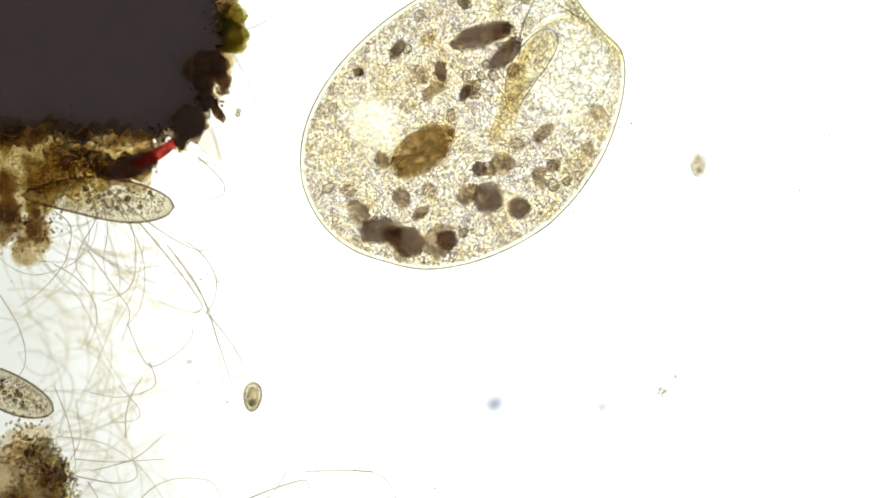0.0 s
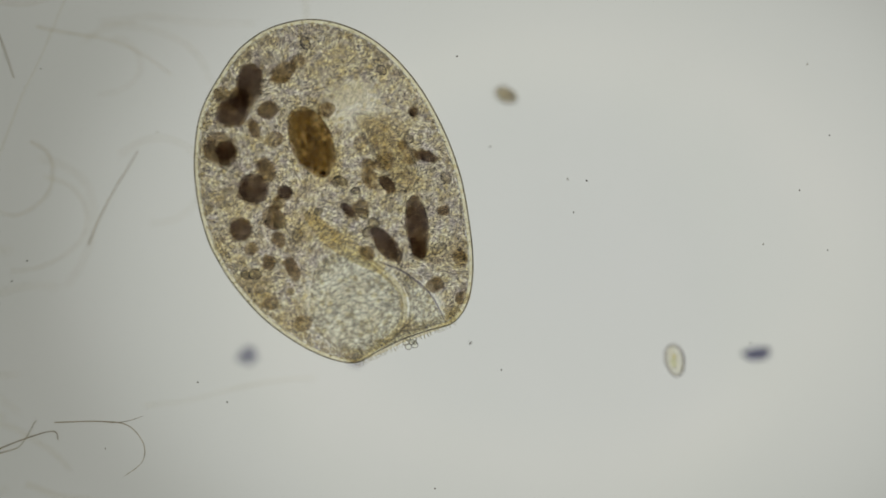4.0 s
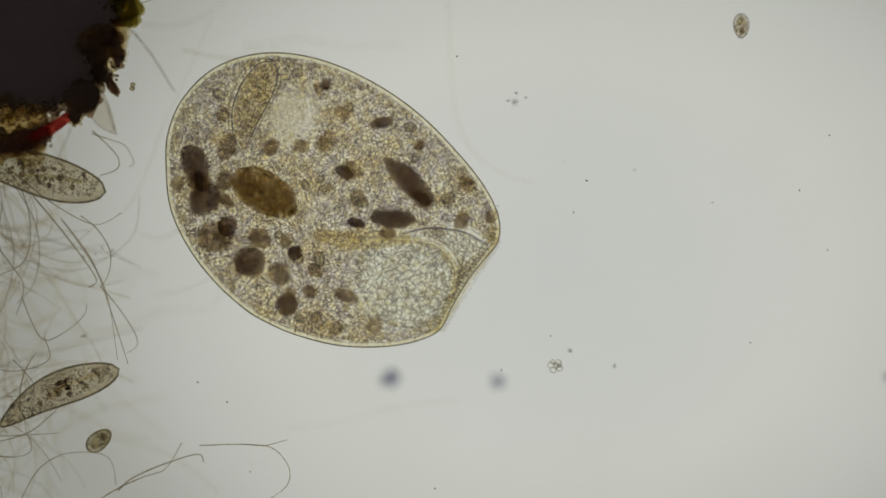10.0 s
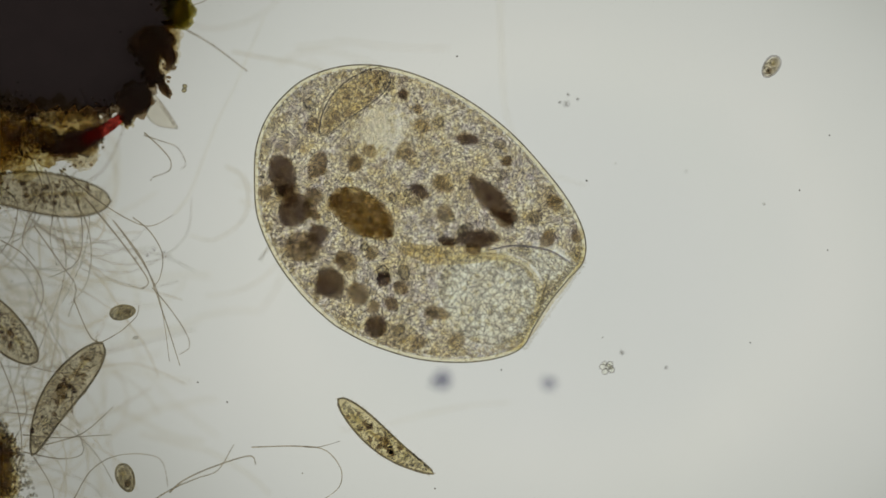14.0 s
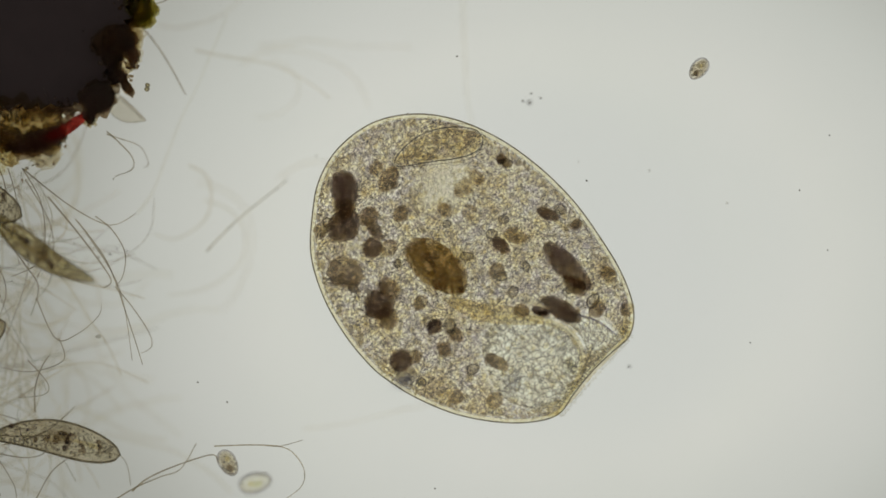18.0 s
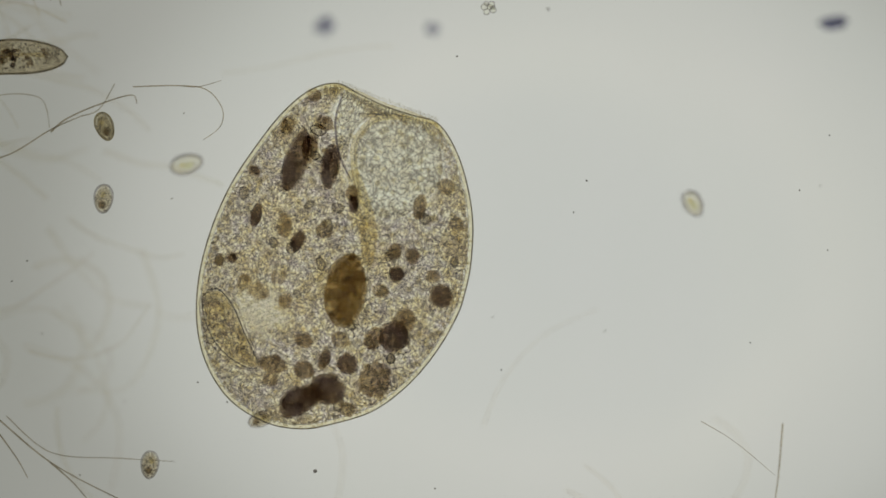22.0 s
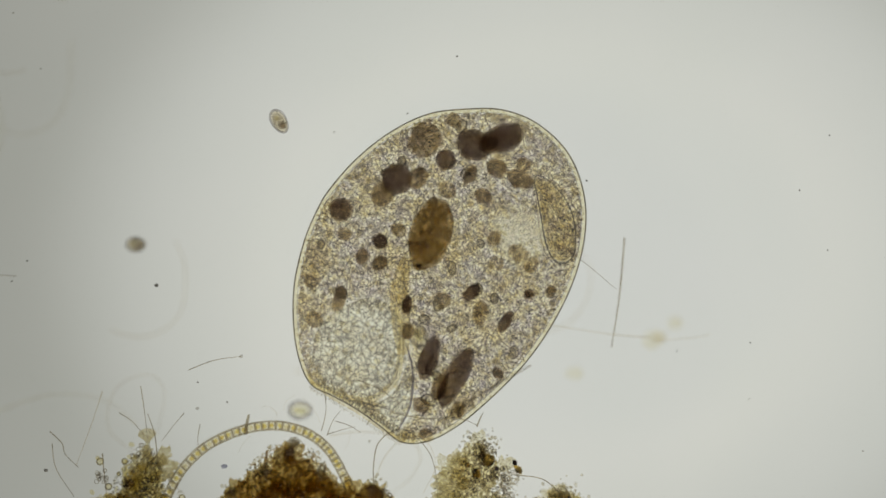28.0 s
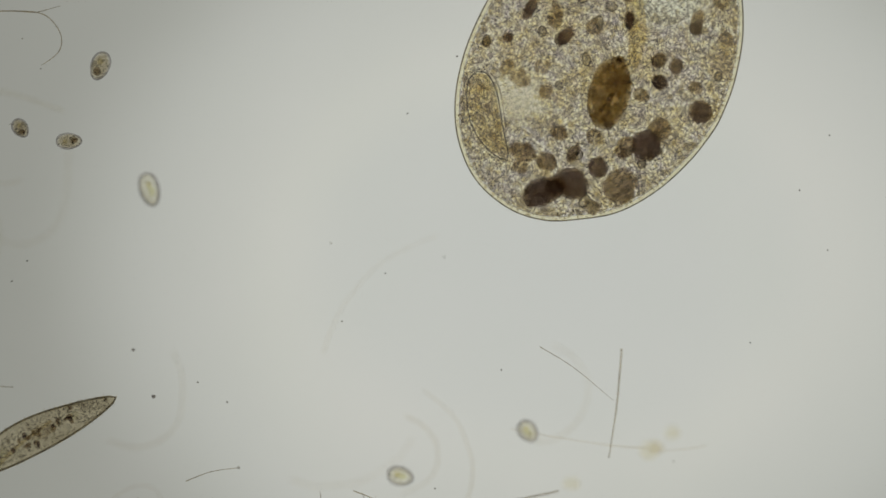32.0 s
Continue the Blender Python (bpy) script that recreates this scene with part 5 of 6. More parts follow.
strand([(255, 240), (285, 250), (315, 262), (330, 290), (322, 300)], 1.2, 0.02)
strand([(0, 330), (30, 360), (20, 420), (-20, 470), (-60, 500)], 1.3, 0.0)
strand([(80, 300), (95, 360), (88, 420), (100, 470)], 1.2, 0.0)
strand([(-95, 480), (-60, 540), (-50, 600), (-80, 650)], 1.3, 0.0)
strand([(60, 400), (110, 470), (135, 510), (122, 560)], 1.5, 0.01)
strand([(170, 600), (178, 640), (120, 660), (60, 650)], 1.3, 0.0)
strand([(115, 640), (150, 680), (145, 700), (100, 706)], 1.2, 0.0)
strand([(40, 770), (100, 775), (160, 772), (196, 770)], 1.2, 0.0)
strand([(70, 790), (140, 770), (180, 740), (200, 720)], 1.4, 0.0)
strand([(60, 810), (90, 860), (95, 890)], 1.2, 0.0)
strand([(40, 800), (110, 812), (148, 800), (138, 760)], 1.4, 0.01)
strand([(306, 380), (332, 345), (358, 280), (385, 210), (410, 160), (440, 90), (466, 28)], 3.6, -0.09, "wisp")
strand([(338, 10), (356, 4), (378, -8)], 1.2, 0.0, "hair")
strand([(885, -20), (888, 80), (897, 200), (930, 270), (985, 310), (1040, 328)], 4.5, -0.2, "wisp")
strand([(600, 765), (680, 755), (760, 735), (840, 720), (905, 716)], 4.0, -0.17, "wisp")
strand([(454, 1079), (484, 1172), (477, 1242), (444, 1312), (399, 1334), (339, 1327)], 5.0, -0.2, "wisp")
strand([(609, 1033), (604, 1122), (584, 1172), (549, 1197), (509, 1202), (479, 1187)], 4.5, -0.22, "wisp")
strand([(418, 1584), (415, 1722), (421, 1802), (441, 1902)], 2.2, -0.08, "haze")
strand([(672, 1660), (650, 1725), (624, 1793)], 1.7, 0.0, "haze")
strand([(441, 1714), (539, 1677), (609, 1667), (679, 1682), (729, 1722)], 4.0, -0.16, "wisp")
strand([(1140, 1720), (1152, 1690), (1136, 1640)], 0.8, 0.0, "hair")
strand([(1150, 1845), (1165, 1790), (1195, 1752), (1240, 1745), (1262, 1790), (1240, 1840)], 1.8, -0.06, "haze")

reed = lone("filament", tube("filament", [Vector((0.190 * k / 8, 0.004 * math.sin(k * 0.5), 0)) for k in range(9)], 0.0015, M["hair"], 6, taper=lambda t: 1.0 - 0.3 * t), "straight stiff filament drifting in the water", "filament", pose(*place(502, 476, -0.1), 0, 0, 63), "fine filaments")
rod = lone("filament", tube("filament", [Vector((0.190 * k / 8, 0.003 * math.sin(k * 0.5), 0)) for k in range(9)], 0.0019, M["hair"], 6, taper=lambda t: 1.0 - 0.3 * t), "straight stiff filament tilting over the debris", "filament", pose(*place(1262, 1740, -0.08), 0, 0, 30), "fine filaments")
needle = lone("filament", tube("filament", [Vector((0.149 * k / 8, 0.004 * math.sin(k * 0.5), 0)) for k in range(9)], 0.0016, M["hair"], 6, taper=lambda t: 1.0 - 0.3 * t), "straight stiff filament swaying from the clump", "filament", pose(*place(312, 44, -0.08), 0, 0, -65), "fine filaments")

# more of the felt that grows out of the clumps, fine and at all depths
r5 = random.Random(77)


def felt(count, us, vs, zs, length, radius, material, label, lean):
    for k in range(count):
        u, v = r5.uniform(*us), r5.uniform(*vs)
        a, z, pts = r5.uniform(*lean), r5.uniform(*zs), []
        turn, n = r5.uniform(-0.6, 0.6), 7
        step = r5.uniform(*length) / n
        for i in range(n):
            pts.append((u, v))
            u, v = u + step * math.cos(a), v + step * math.sin(a)
            a += turn + r5.uniform(-0.25, 0.25)
        c = place(*pts[2], z)
        lone("filament", tube("filament", spline([place(p, q, z) - c for p, q in pts], 6), r5.uniform(*radius) / 1000, M[material], 5, taper=lambda t: 1.0 - 0.4 * t), label, "filament", pose(*c), "fine filaments")


felt(34, (-90, 120), (290, 620), (0.04, 0.16), (180, 420), (2.2, 3.6), "haze", "faint blurred filament adrift in the water", (-0.2, 1.7))
felt(26, (-90, 60), (660, 900), (0.04, 0.15), (180, 460), (2.2, 3.4), "haze", "faint blurred filament adrift in the water", (-0.9, 0.5))
felt(18, (-90, 130), (300, 420), (0.03, 0.10), (240, 460), (0.8, 1.3), "hair", "thin curved brownish filament", (0.2, 1.8))
felt(9, (-90, 40), (560, 860), (0.03, 0.10), (200, 420), (0.8, 1.3), "hair", "thin curved brownish filament", (-0.8, 0.7))
felt(9, (300, 560), (0, 500), (-0.24, -0.12), (200, 420), (2.0, 3.2), "haze", "faint blurred filament adrift in the water", (-0.9, 0.9))
felt(8, (60, 420), (900, 1350), (-0.24, -0.12), (200, 420), (2.0, 3.2), "haze", "faint blurred filament adrift in the water", (-0.8, 1.2))
felt(9, (650, 1350), (1680, 1780), (-0.05, 0.03), (40, 100), (0.5, 0.7), "haze", "thin curved brownish filament", (-2.2, -0.9))
felt(5, (600, 1500), (1500, 1750), (-0.24, -0.12), (160, 360), (2.0, 3.0), "haze", "faint blurred filament adrift in the water", (-1.5, 1.0))


felt(30, (-80, 260), (330, 900), (0.12, 0.22), (160, 420), (5.0, 9.0), "wisp", "broad faint wisp adrift in the water", (-0.6, 1.6))
felt(6, (150, 600), (880, 1400), (-0.26, -0.14), (200, 420), (5.0, 8.0), "wisp", "broad faint wisp adrift in the water", (-0.6, 1.6))


# ---- loose specks and cysts ----
def cyst(u, v, z, r, label, seed):
    ob = thing("cyst", label, "cyst", pose(*place(u, v, z)))
    part("wall", blob("wall", r, r * 0.85, r * 0.8, M["ovalpale"], seed, 0.16, 3), ob)
    part("content", blob("content", r * 0.5, r * 0.5, r * 0.5, M["core"], seed + 1, 0.2, 2), ob, "clear content")
    part("wall_edge", tube("wall_edge", spline([Vector((r * math.cos(w) * rnd.uniform(0.9, 1.1), r * 0.85 * math.sin(w) * rnd.uniform(0.9, 1.1), 0)) for w in np.linspace(0, 6.28, 9, endpoint=False)], 4, closed=True), 0.0016, M["ring"], closed=True), ob, "dark outline")
    return ob


beads = thing("bead_cluster", "small cluster of clear dark-rimmed beads adrift in the water", "cyst", pose(*place(1077, 650, -0.03)))
for k in range(7):
    s, w = rnd.uniform(0.0036, 0.006), 2 * math.pi * k / 6 + rnd.uniform(-0.3, 0.3)
    q = (0.0085 if k < 6 else 0.0) * rnd.uniform(0.5, 1.3)
    bead = part("bead", blob("bead", s, s * 0.9, s, M["vacuole"], 500 + k, 0.12, 2), beads, "clear bead", pose(q * math.cos(w), q * math.sin(w), rnd.uniform(-0.004, 0.004)))
    part("bead_rim", tube("bead_rim", [Vector((s * math.cos(a), s * 0.9 * math.sin(a), 0)) for a in np.linspace(0, 2 * math.pi, 14, endpoint=False)], 0.0011, M["halo"], 5, closed=True), bead, "grey rim")
cyst(327, 153, 0.0, 0.003, "tiny round cyst beside the clump", 505)
cyst(326, 160, 0.0, 0.0034, "tiny round cyst beside the clump", 507)
SPECK = {"blue": "blue-grey speck lying out of focus", "navy": "long blue-black speck lying out of focus", "speck": "tiny dark speck", "granule2": "tiny grey speck", "soft_moss": "soft yellow-brown flake", "soft_floc": "pale soft flake"}
specks_seen = 0


def speck(u, v, a, b, kind, z, turn):
    global specks_seen
    lone("speck", blob("speck", a, b, min(a, b), M[kind], 600 + specks_seen, 0.25, 2), SPECK[kind] + " adrift in the water", "speck", pose(*place(u, v, z), 0, 0, turn), "loose specks")
    specks_seen += 1


speck(781, 677, 0.019, 0.016, "blue", -0.3, 40)
speck(975, 683, 0.013, 0.011, "blue", -0.315, 0)
speck(890, 460, 0.017, 0.017, "soft_floc", -0.16, 0)
speck(1697, 673, 0.026, 0.012, "navy", -0.26, 5)
speck(1102, 625, 0.0033, 0.0033, "speck", -0.08, 0)
speck(1181, 652, 0.0026, 0.0026, "speck", -0.08, 0)
speck(1650, 1570, 0.02, 0.017, "soft_floc", -0.18, 20)
speck(1662, 1566, 0.014, 0.011, "soft_moss", -0.17, 0)
speck(1004, 182, 0.0039, 0.0039, "speck", -0.12, 0)
speck(572, 1800, 0.0039, 0.0033, "speck", 0.0, 0)
speck(308, 1857, 0.010, 0.008, "speck", -0.1, 0)
speck(337, 1860, 0.009, 0.007, "speck", -0.1, 0)
speck(322, 1860, 0.009, 0.009, "speck", -0.1, 30)
speck(310, 1868, 0.006, 0.005, "speck", -0.1, 60)
speck(381, 1848, 0.007, 0.007, "speck", -0.1, 0)
speck(397, 1833, 0.008, 0.006, "speck", -0.1, 0)
speck(250, 1726, 0.006, 0.005, "speck", -0.1, 0)
speck(264, 1720, 0.006, 0.005, "speck", -0.1, 0)
speck(840, 1690, 0.0033, 0.0026, "granule2", 0.0, 0)
speck(888, 1792, 0.006, 0.004, "blue", 0.02, 0)
speck(918, 1598, 0.003, 0.003, "granule2", 0.0, 0)
speck(1145, 1748, 0.0026, 0.0026, "granule2", 0.02, 0)
speck(240, 598, 0.005, 0.004, "granule2", 0.0, 0)
speck(730, 1390, 0.0033, 0.0026, "speck", -0.05, 0)
speck(1510, 1630, 0.016, 0.012, "soft_floc", -0.18, 0)
speck(1690, 1540, 0.014, 0.012, "soft_floc", -0.2, 0)
speck(768, 1472, 0.0039, 0.0033, "speck", 0.0, 0)
for k in range(22):
    speck(rnd.uniform(100, 2050), rnd.uniform(-20, 1880), rnd.uniform(0.0013, 0.0026), rnd.uniform(0.0013, 0.0024), "granule2", rnd.uniform(-0.1, 0.02), rnd.uniform(0, 90))
for u, v, n in ((1010, 175, 3), (268, 458, 4)):
    for k in range(n):
        lone("speck", blob("speck", 0.0024, 0.002, 0.002, M["speck"], 700 + k, 0.25, 2), "tiny dark speck adrift in the water", "speck",
             pose(*place(u + rnd.gauss(0, 12), v + rnd.gauss(0, 12), -0.06)), "loose specks")


# dust on the eyepiece, which travels with the view
dust = thing("eyepiece_dust", "tiny dark dust grains on the eyepiece glass", "dust")
for k, (u, v) in enumerate(((1465, 443), (1415, 337), (1038, 320), (1015, 376), (809, 100), (721, 201), (682, 484), (605, 569), (350, 677), (402, 712), (21, 498), (770, 865), (1328, 607), (1468, 240), (887, 655), (48, 462), (72, 122))):
    part("dust_grain", blob("dust_grain", rnd.uniform(0.0012, 0.002), rnd.uniform(0.0012, 0.002), 0.0015, M["speck"], 800 + k, 0.2, 2), dust, "", pose(*place(u, v)))


strand([(1121, 1639), (1160, 1655), (1200, 1682)], 1.3, 0.0)
strand([(1451, 1384), (1510, 1420), (1581, 1479)], 0.8, 0.0)
strand([(579, 1731), (600, 1752), (606, 1772), (629, 1795)], 1.1, 0.0)
strand([(740, 1651), (747, 1698), (752, 1743)], 1.0, 0.0)
strand([(817, 1698), (800, 1718), (777, 1748)], 0.9, 0.0)
strand([(702, 1698), (726, 1714), (747, 1740)], 1.0, 0.0)
strand([(845, 1718), (841, 1740), (842, 1760)], 0.9, 0.0)
strand([(1070, 1738), (1080, 1712), (1095, 1693)], 0.9, 0.0)
strand([(1085, 1713), (1108, 1720), (1130, 1733)], 0.9, 0.0)
strand([(1070, 1736), (1096, 1728), (1120, 1722)], 0.9, 0.0)

# ---- what moves ----
def motions():
    # the light moves with the lens over the slide
    walk(dust, [(t, pose(x, y, focus(t))) for t, x, y in PATH])
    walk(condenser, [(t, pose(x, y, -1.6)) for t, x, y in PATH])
    # seconds, x, y, turn
    body = [(0, -0.06, 0.262, 129.4), (0.5, -0.045, 0.291, 118.4), (1, 0.062, 0.287, 101.9), (1.5, 0.097, 0.302, 96.2), (2, 0.113, 0.278, 91.0), (2.5, 0.142, 0.206, 50.6), (3.5, 0.153, 0.102, 29.8), (4.5, 0.129, 0.042, 18.9),
            (5, 0.108, 0.042, 21.0), (6, 0.064, 0.072, 31.5), (7, 0.011, 0.089, 39.5), (8, -0.044, 0.1, 47.0), (9, -0.093, 0.091, 53.5), (10, -0.126, 0.08, 57.5), (11, -0.131, 0.072, 58.0), (12, -0.119, 0.066, 57.0),
            (13, -0.102, 0.065, 54.5), (14, -0.064, 0.059, 55.5), (16.5, -0.012, 0.03, 54.1), (17, -0.002, 0.028, 53.2), (17.5, 0.03, 0.008, 51.0), (18, 0.095, -0.039, 48.9), (18.5, 0.173, -0.166, 39.6), (19, 0.207, -0.354, 18.9),
            (19.5, 0.172, -0.639, -6.4), (20, 0.071, -0.818, -37.4), (20.5, -0.084, -0.865, -76.0), (21, -0.001, -0.811, -113.3), (21.5, 0.004, -0.735, -158.8), (22, 0.021, -0.668, -200.5), (22.5, 0.216, -0.662, -263.5), (23, 0.45, -0.836, -312.4),
            (23.5, 0.586, -1.073, -331.2), (24, 0.558, -1.002, -359.8), (24.5, 0.492, -0.98, -381.8), (25, 0.461, -0.984, -425.8), (25.5, 0.431, -0.999, -479.2), (26, 0.427, -1.008, -533.7), (26.5, 0.451, -1.011, -590.1), (27, 0.554, -1.044, -655.6),
            (27.5, 0.542, -1.009, -696.5), (28, 0.481, -0.992, -751.6), (28.5, 0.59, -0.919, -801.6), (29, 0.736, -0.976, -857.0), (29.5, 0.776, -0.846, -938.1), (30, 0.812, -0.822, -1004.5), (30.5, 0.728, -0.759, -1063.5), (31, 0.617, -0.684, -1128.9),
            (31.5, 0.742, -0.613, -1209.9), (31.7, 0.741, -0.571, -1243.7), (31.9, 0.759, -0.473, -1272.5), (32, 0.776, -0.442, -1288.6)]

    def pitch(t):
        """The rear rides higher for a while."""
        return 10 * max(0.0, min(1.0, (t - 4.5) / 2, (9.6 - t) / 1.2))

    def roll(t):
        """It leans on its side at first."""
        return 8 * max(0.0, min(1.0, (t - 3) / 1.5, (8.5 - t) / 2.5))

    walk(giant, [(t, pose(x, y, 0, pitch(t), roll(t), a)) for t, x, y, a in body])
    # the prey slides from the gullet to the rear of the body
    gulp = [(0, 1130, 574, 0.02, -66), (2.5, 1130, 572, 0.02, -66), (3.5, 1200, 480, 0.03, -75), (4.5, 1268, 335, 0.075, -72), (6, 1268, 300, 0.075, -66), (8, 1238, 262, 0.07, -20), (8.5, 1220, 254, 0.06, 0),
            (9, 1208, 246, 0.04, 18), (10, 1216, 232, 0.0, 14), (12, 1230, 225, 0.0, 4), (14, 1244, 230, 0.0, -12), (17, 1268, 254, 0.0, -29), (20, 1266, 252, 0.0, -36), (24, 1266, 250, 0.0, -38), (32, 1260, 246, 0.0, -43)]
    walk(prey, [(t, pose(*cell(u, v, z), 0, 0, a)) for t, u, v, z, a in gulp])

    # the nucleus turns and settles as the plasm streams
    core = [(0, 1144, 336, -4), (2.5, 1144, 334, -4), (5, 1136, 327, 1), (7, 1130, 325, 1), (9, 1106, 325, 1), (12, 1086, 339, 1), (14, 1092, 352, 0), (17, 1113, 385, -1), (20, 1108, 385, 6), (24, 1099, 384, 14), (32, 1096, 382, 14)]
    walk(nucleus, [(t, pose(*cell(u, v, -0.03 if 10 < t < 15 else 0.0), 0, 0, a)) for t, u, v, a in core])

    walk(clear_vacuole, [(t, pose(*cell(u, v, -0.02))) for t, u, v in [(0, 1218, 248), (2.5, 1220, 246), (5, 1237, 247), (7, 1238, 250), (9, 1236, 270), (12, 1212, 262), (17, 1223, 301), (24, 1236, 300), (32, 1236, 300)]])

    # the food streams from stage to stage
    for ob, z, stages in STREAM:
        last = stages[-1]
        early, second, third, fourth = [q or last for q in stages[:4]]
        low = -0.07 if ob.name.startswith("swallowed") else -0.03
        walk(ob, [(t, pose(*cell(u, v, z + dz), 0, 0, a)) for t, (u, v, a), dz in ((0, early, 0), (2.5, early, 0), (5, second, low / 2), (7, second, low), (8.5, second, low), (11, third, -0.06), (14, third, -0.06),
                                                                                  (17, fourth, -0.012), (19, fourth, 0), (24, last, 0), (32, last, 0))])

    walk(thorn, [(t, pose(*place(262, 178, -0.05), 0, 0, a)) for t, a in ((0, -4), (9, -4), (12, 0), (13, 6), (14, 14), (17, 24), (18, 26), (32, 26))])

    walk(reed, [(t, pose(*place(u, v, -0.1), 0, 0, a)) for t, u, v, a in ((0, 500, 474, 63), (8, 502, 480, 63), (12, 476, 470, 55), (19, 427, 445, 42), (32, 420, 440, 42))])
    walk(rod, [(t, pose(*place(u, v, -0.07), 0, 0, a)) for t, u, v, a in ((0, 1262, 1740, 30), (26.5, 1262, 1740, 30), (28, 1270, 1716, 33), (28.5, 1276, 1712, 36), (29, 1276, 1736, 48), (29.5, 1314, 1733, 47), (30, 1303, 1704, 23), (31, 1302, 1688, 15), (32, 1302, 1688, 15))])
    walk(needle, [(t, pose(*place(312, 44, z), 0, 0, -a)) for t, a, z in ((0, 66, -0.08), (9, 64, -0.08), (10, 53, -0.08), (11, 45, -0.06), (12, 37, -0.06), (14, 32, -0.05), (15.5, 42, -0.06), (17, 54, -0.06), (19, 56, -0.06), (32, 56, -0.06))])

    def swim(ob, rows, lead=0.0):
        """rows: seconds, plan u, v of the leading end, heading clockwise from the right, height."""
        out = []
        for t, u, v, a, z in rows:
            w = math.radians(a)
            out.append((t, pose(*place(u - lead * math.cos(w), v - lead * math.sin(w), z), 0, 0, -a)))
        walk(ob, out)

    swim(slip_a, [(0, 208, 322, 4, 0.0), (2.5, 225, 335, 8, 0), (5, 240, 343, 12, 0), (7, 255, 347, 14, -0.10), (8, 261, 350, 14, -0.13), (9, 267, 342, 14, -0.06), (10, 274, 341, 12, 0), (11, 281, 328, 6, 0), (12, 277, 300, -6, -0.05), (13, 265, 272, -10, -0.08), (13.5, 255, 284, -8, -0.07),
                  (14, 190, 355, 4, -0.05), (14.5, 172, 372, 6, -0.04), (17, 103, 393, 22, -0.02), (18, 99, 382, 22, -0.02), (32, 90, 380, 22, -0.02)], 130)
    swim(slip_b, [(0, 60, 1120, -80, 0), (7, 80, 1000, -80, 0), (7.5, 110, 830, -95, 0), (8, 105, 690, -102, -0.12), (8.5, 180, 540, -70, -0.10), (9, 437, 592, -10, 0), (9.5, 530, 560, -12, 0), (10, 297, 658, -26, 0), (10.5, 105, 560, -80, 0), (11, 72, 570, -85, 0),
                  (12, 122, 585, -72, 0), (13, 138, 597, -68, 0), (14, 178, 612, -58, 0), (14.5, 195, 630, -50, 0), (16.5, 242, 715, -10, 0), (17, 268, 768, 0, 0), (17.5, 272, 790, 4, 0), (18, 273, 806, 8, 0), (19, 250, 862, 18, 0), (20, 304, 812, 14, -0.02),
                  (20.5, 318, 800, 10, -0.02), (21, 331, 788, 4, -0.02), (22, 323, 738, -8, -0.02), (22.5, 284, 705, -12, -0.02), (23, 200, 690, -14, 0), (24, 60, 650, -14, 0), (32, -100, 600, -14, 0)], 112)
    swim(slip_c, [(0, -5, 682, 20, 0), (4, -60, 660, 30, 0), (11, 0, 700, 60, 0), (12, 41, 752, 62, 0), (13, 24, 745, 60, 0), (14, 62, 637, 42, 0), (14.5, 60, 520, 10, 0), (15.5, 110, 480, -20, 0), (16.5, 100, 470, -28, 0), (17, 43, 612, -18, 0), (18, 70, 575, -25, 0), (32, 20, 560, -20, 0)], 105)
    swim(slip_d, [(0, 1300, 1300, 220, 0), (4, 1300, 1250, 220, 0), (12, 1000, 1050, 220, 0), (12.5, 880, 915, 220, 0), (13, 742, 782, 220, 0), (13.5, 662, 740, 219, 0), (14, 600, 708, 218, 0), (14.5, 528, 660, 217, 0), (15.5, 300, 545, 214, -0.09), (16.5, 92, 437, 214, -0.09),
                  (17, 80, 432, 213, -0.09), (17.5, 66, 416, 212, -0.09), (18, 50, 388, 212, -0.09), (20, -60, 330, 212, -0.09), (32, -300, 300, 212, -0.03)], 105)
    swim(slip_e, [(0, 1100, -420, 90, 0), (30, 1100, -300, 95, 0), (30.5, 1070, 500, 95, 0), (31, 1010, 860, 95, 0), (31.3, 948, 1176, 98, 0), (31.4, 843, 1310, 115, 0), (31.5, 737, 1425, 126, 0),
                  (31.6, 646, 1646, 112, 0), (31.7, 586, 1804, 110, 0), (31.8, 568, 1740, 108, 0), (31.9, 553, 1668, 122, 0), (32, 452, 1606, 152, 0)], 140)

    def drift(ob, rows):
        walk(ob, [(t, pose(*place(u, v, z), 0, 0, -a)) for t, u, v, a, z in rows])

    drift(oval_1, [(0, 352, 660, 95, 0), (0.5, 357, 682, 90, 0), (1, 361, 696, 80, 0), (2, 366, 723, 70, 0), (2.5, 365, 725, 60, 0), (4.5, 300, 520, 70, -0.02), (5.7, 263, 441, 80, -0.02), (6, 248, 466, 85, -0.02), (7, 236, 556, 80, -0.09), (8, 242, 636, 75, -0.14), (9, 255, 725, 80, -0.05), (9.5, 259, 768, 60, 0),
                   (10, 267, 783, -40, 0), (10.5, 236, 777, 20, 0), (11, 213, 766, 20, 0), (12, 215, 733, 80, 0), (13, 211, 782, 70, 0), (14, 222, 846, 70, 0), (14.5, 225, 878, 60, 0), (16.5, 258, 844, 60, 0), (17, 262, 876, 50, 0), (18, 280, 940, 50, 0), (20.5, 229, 940, 0, 0), (21, 305, 967, -10, 0), (21.5, 377, 939, -60, 0),
                   (22, 395, 862, 70, 0), (22.5, 370, 795, 30, 0), (23, 329, 737, 25, 0), (24, 250, 640, 20, 0), (32, 100, 560, 10, 0)])
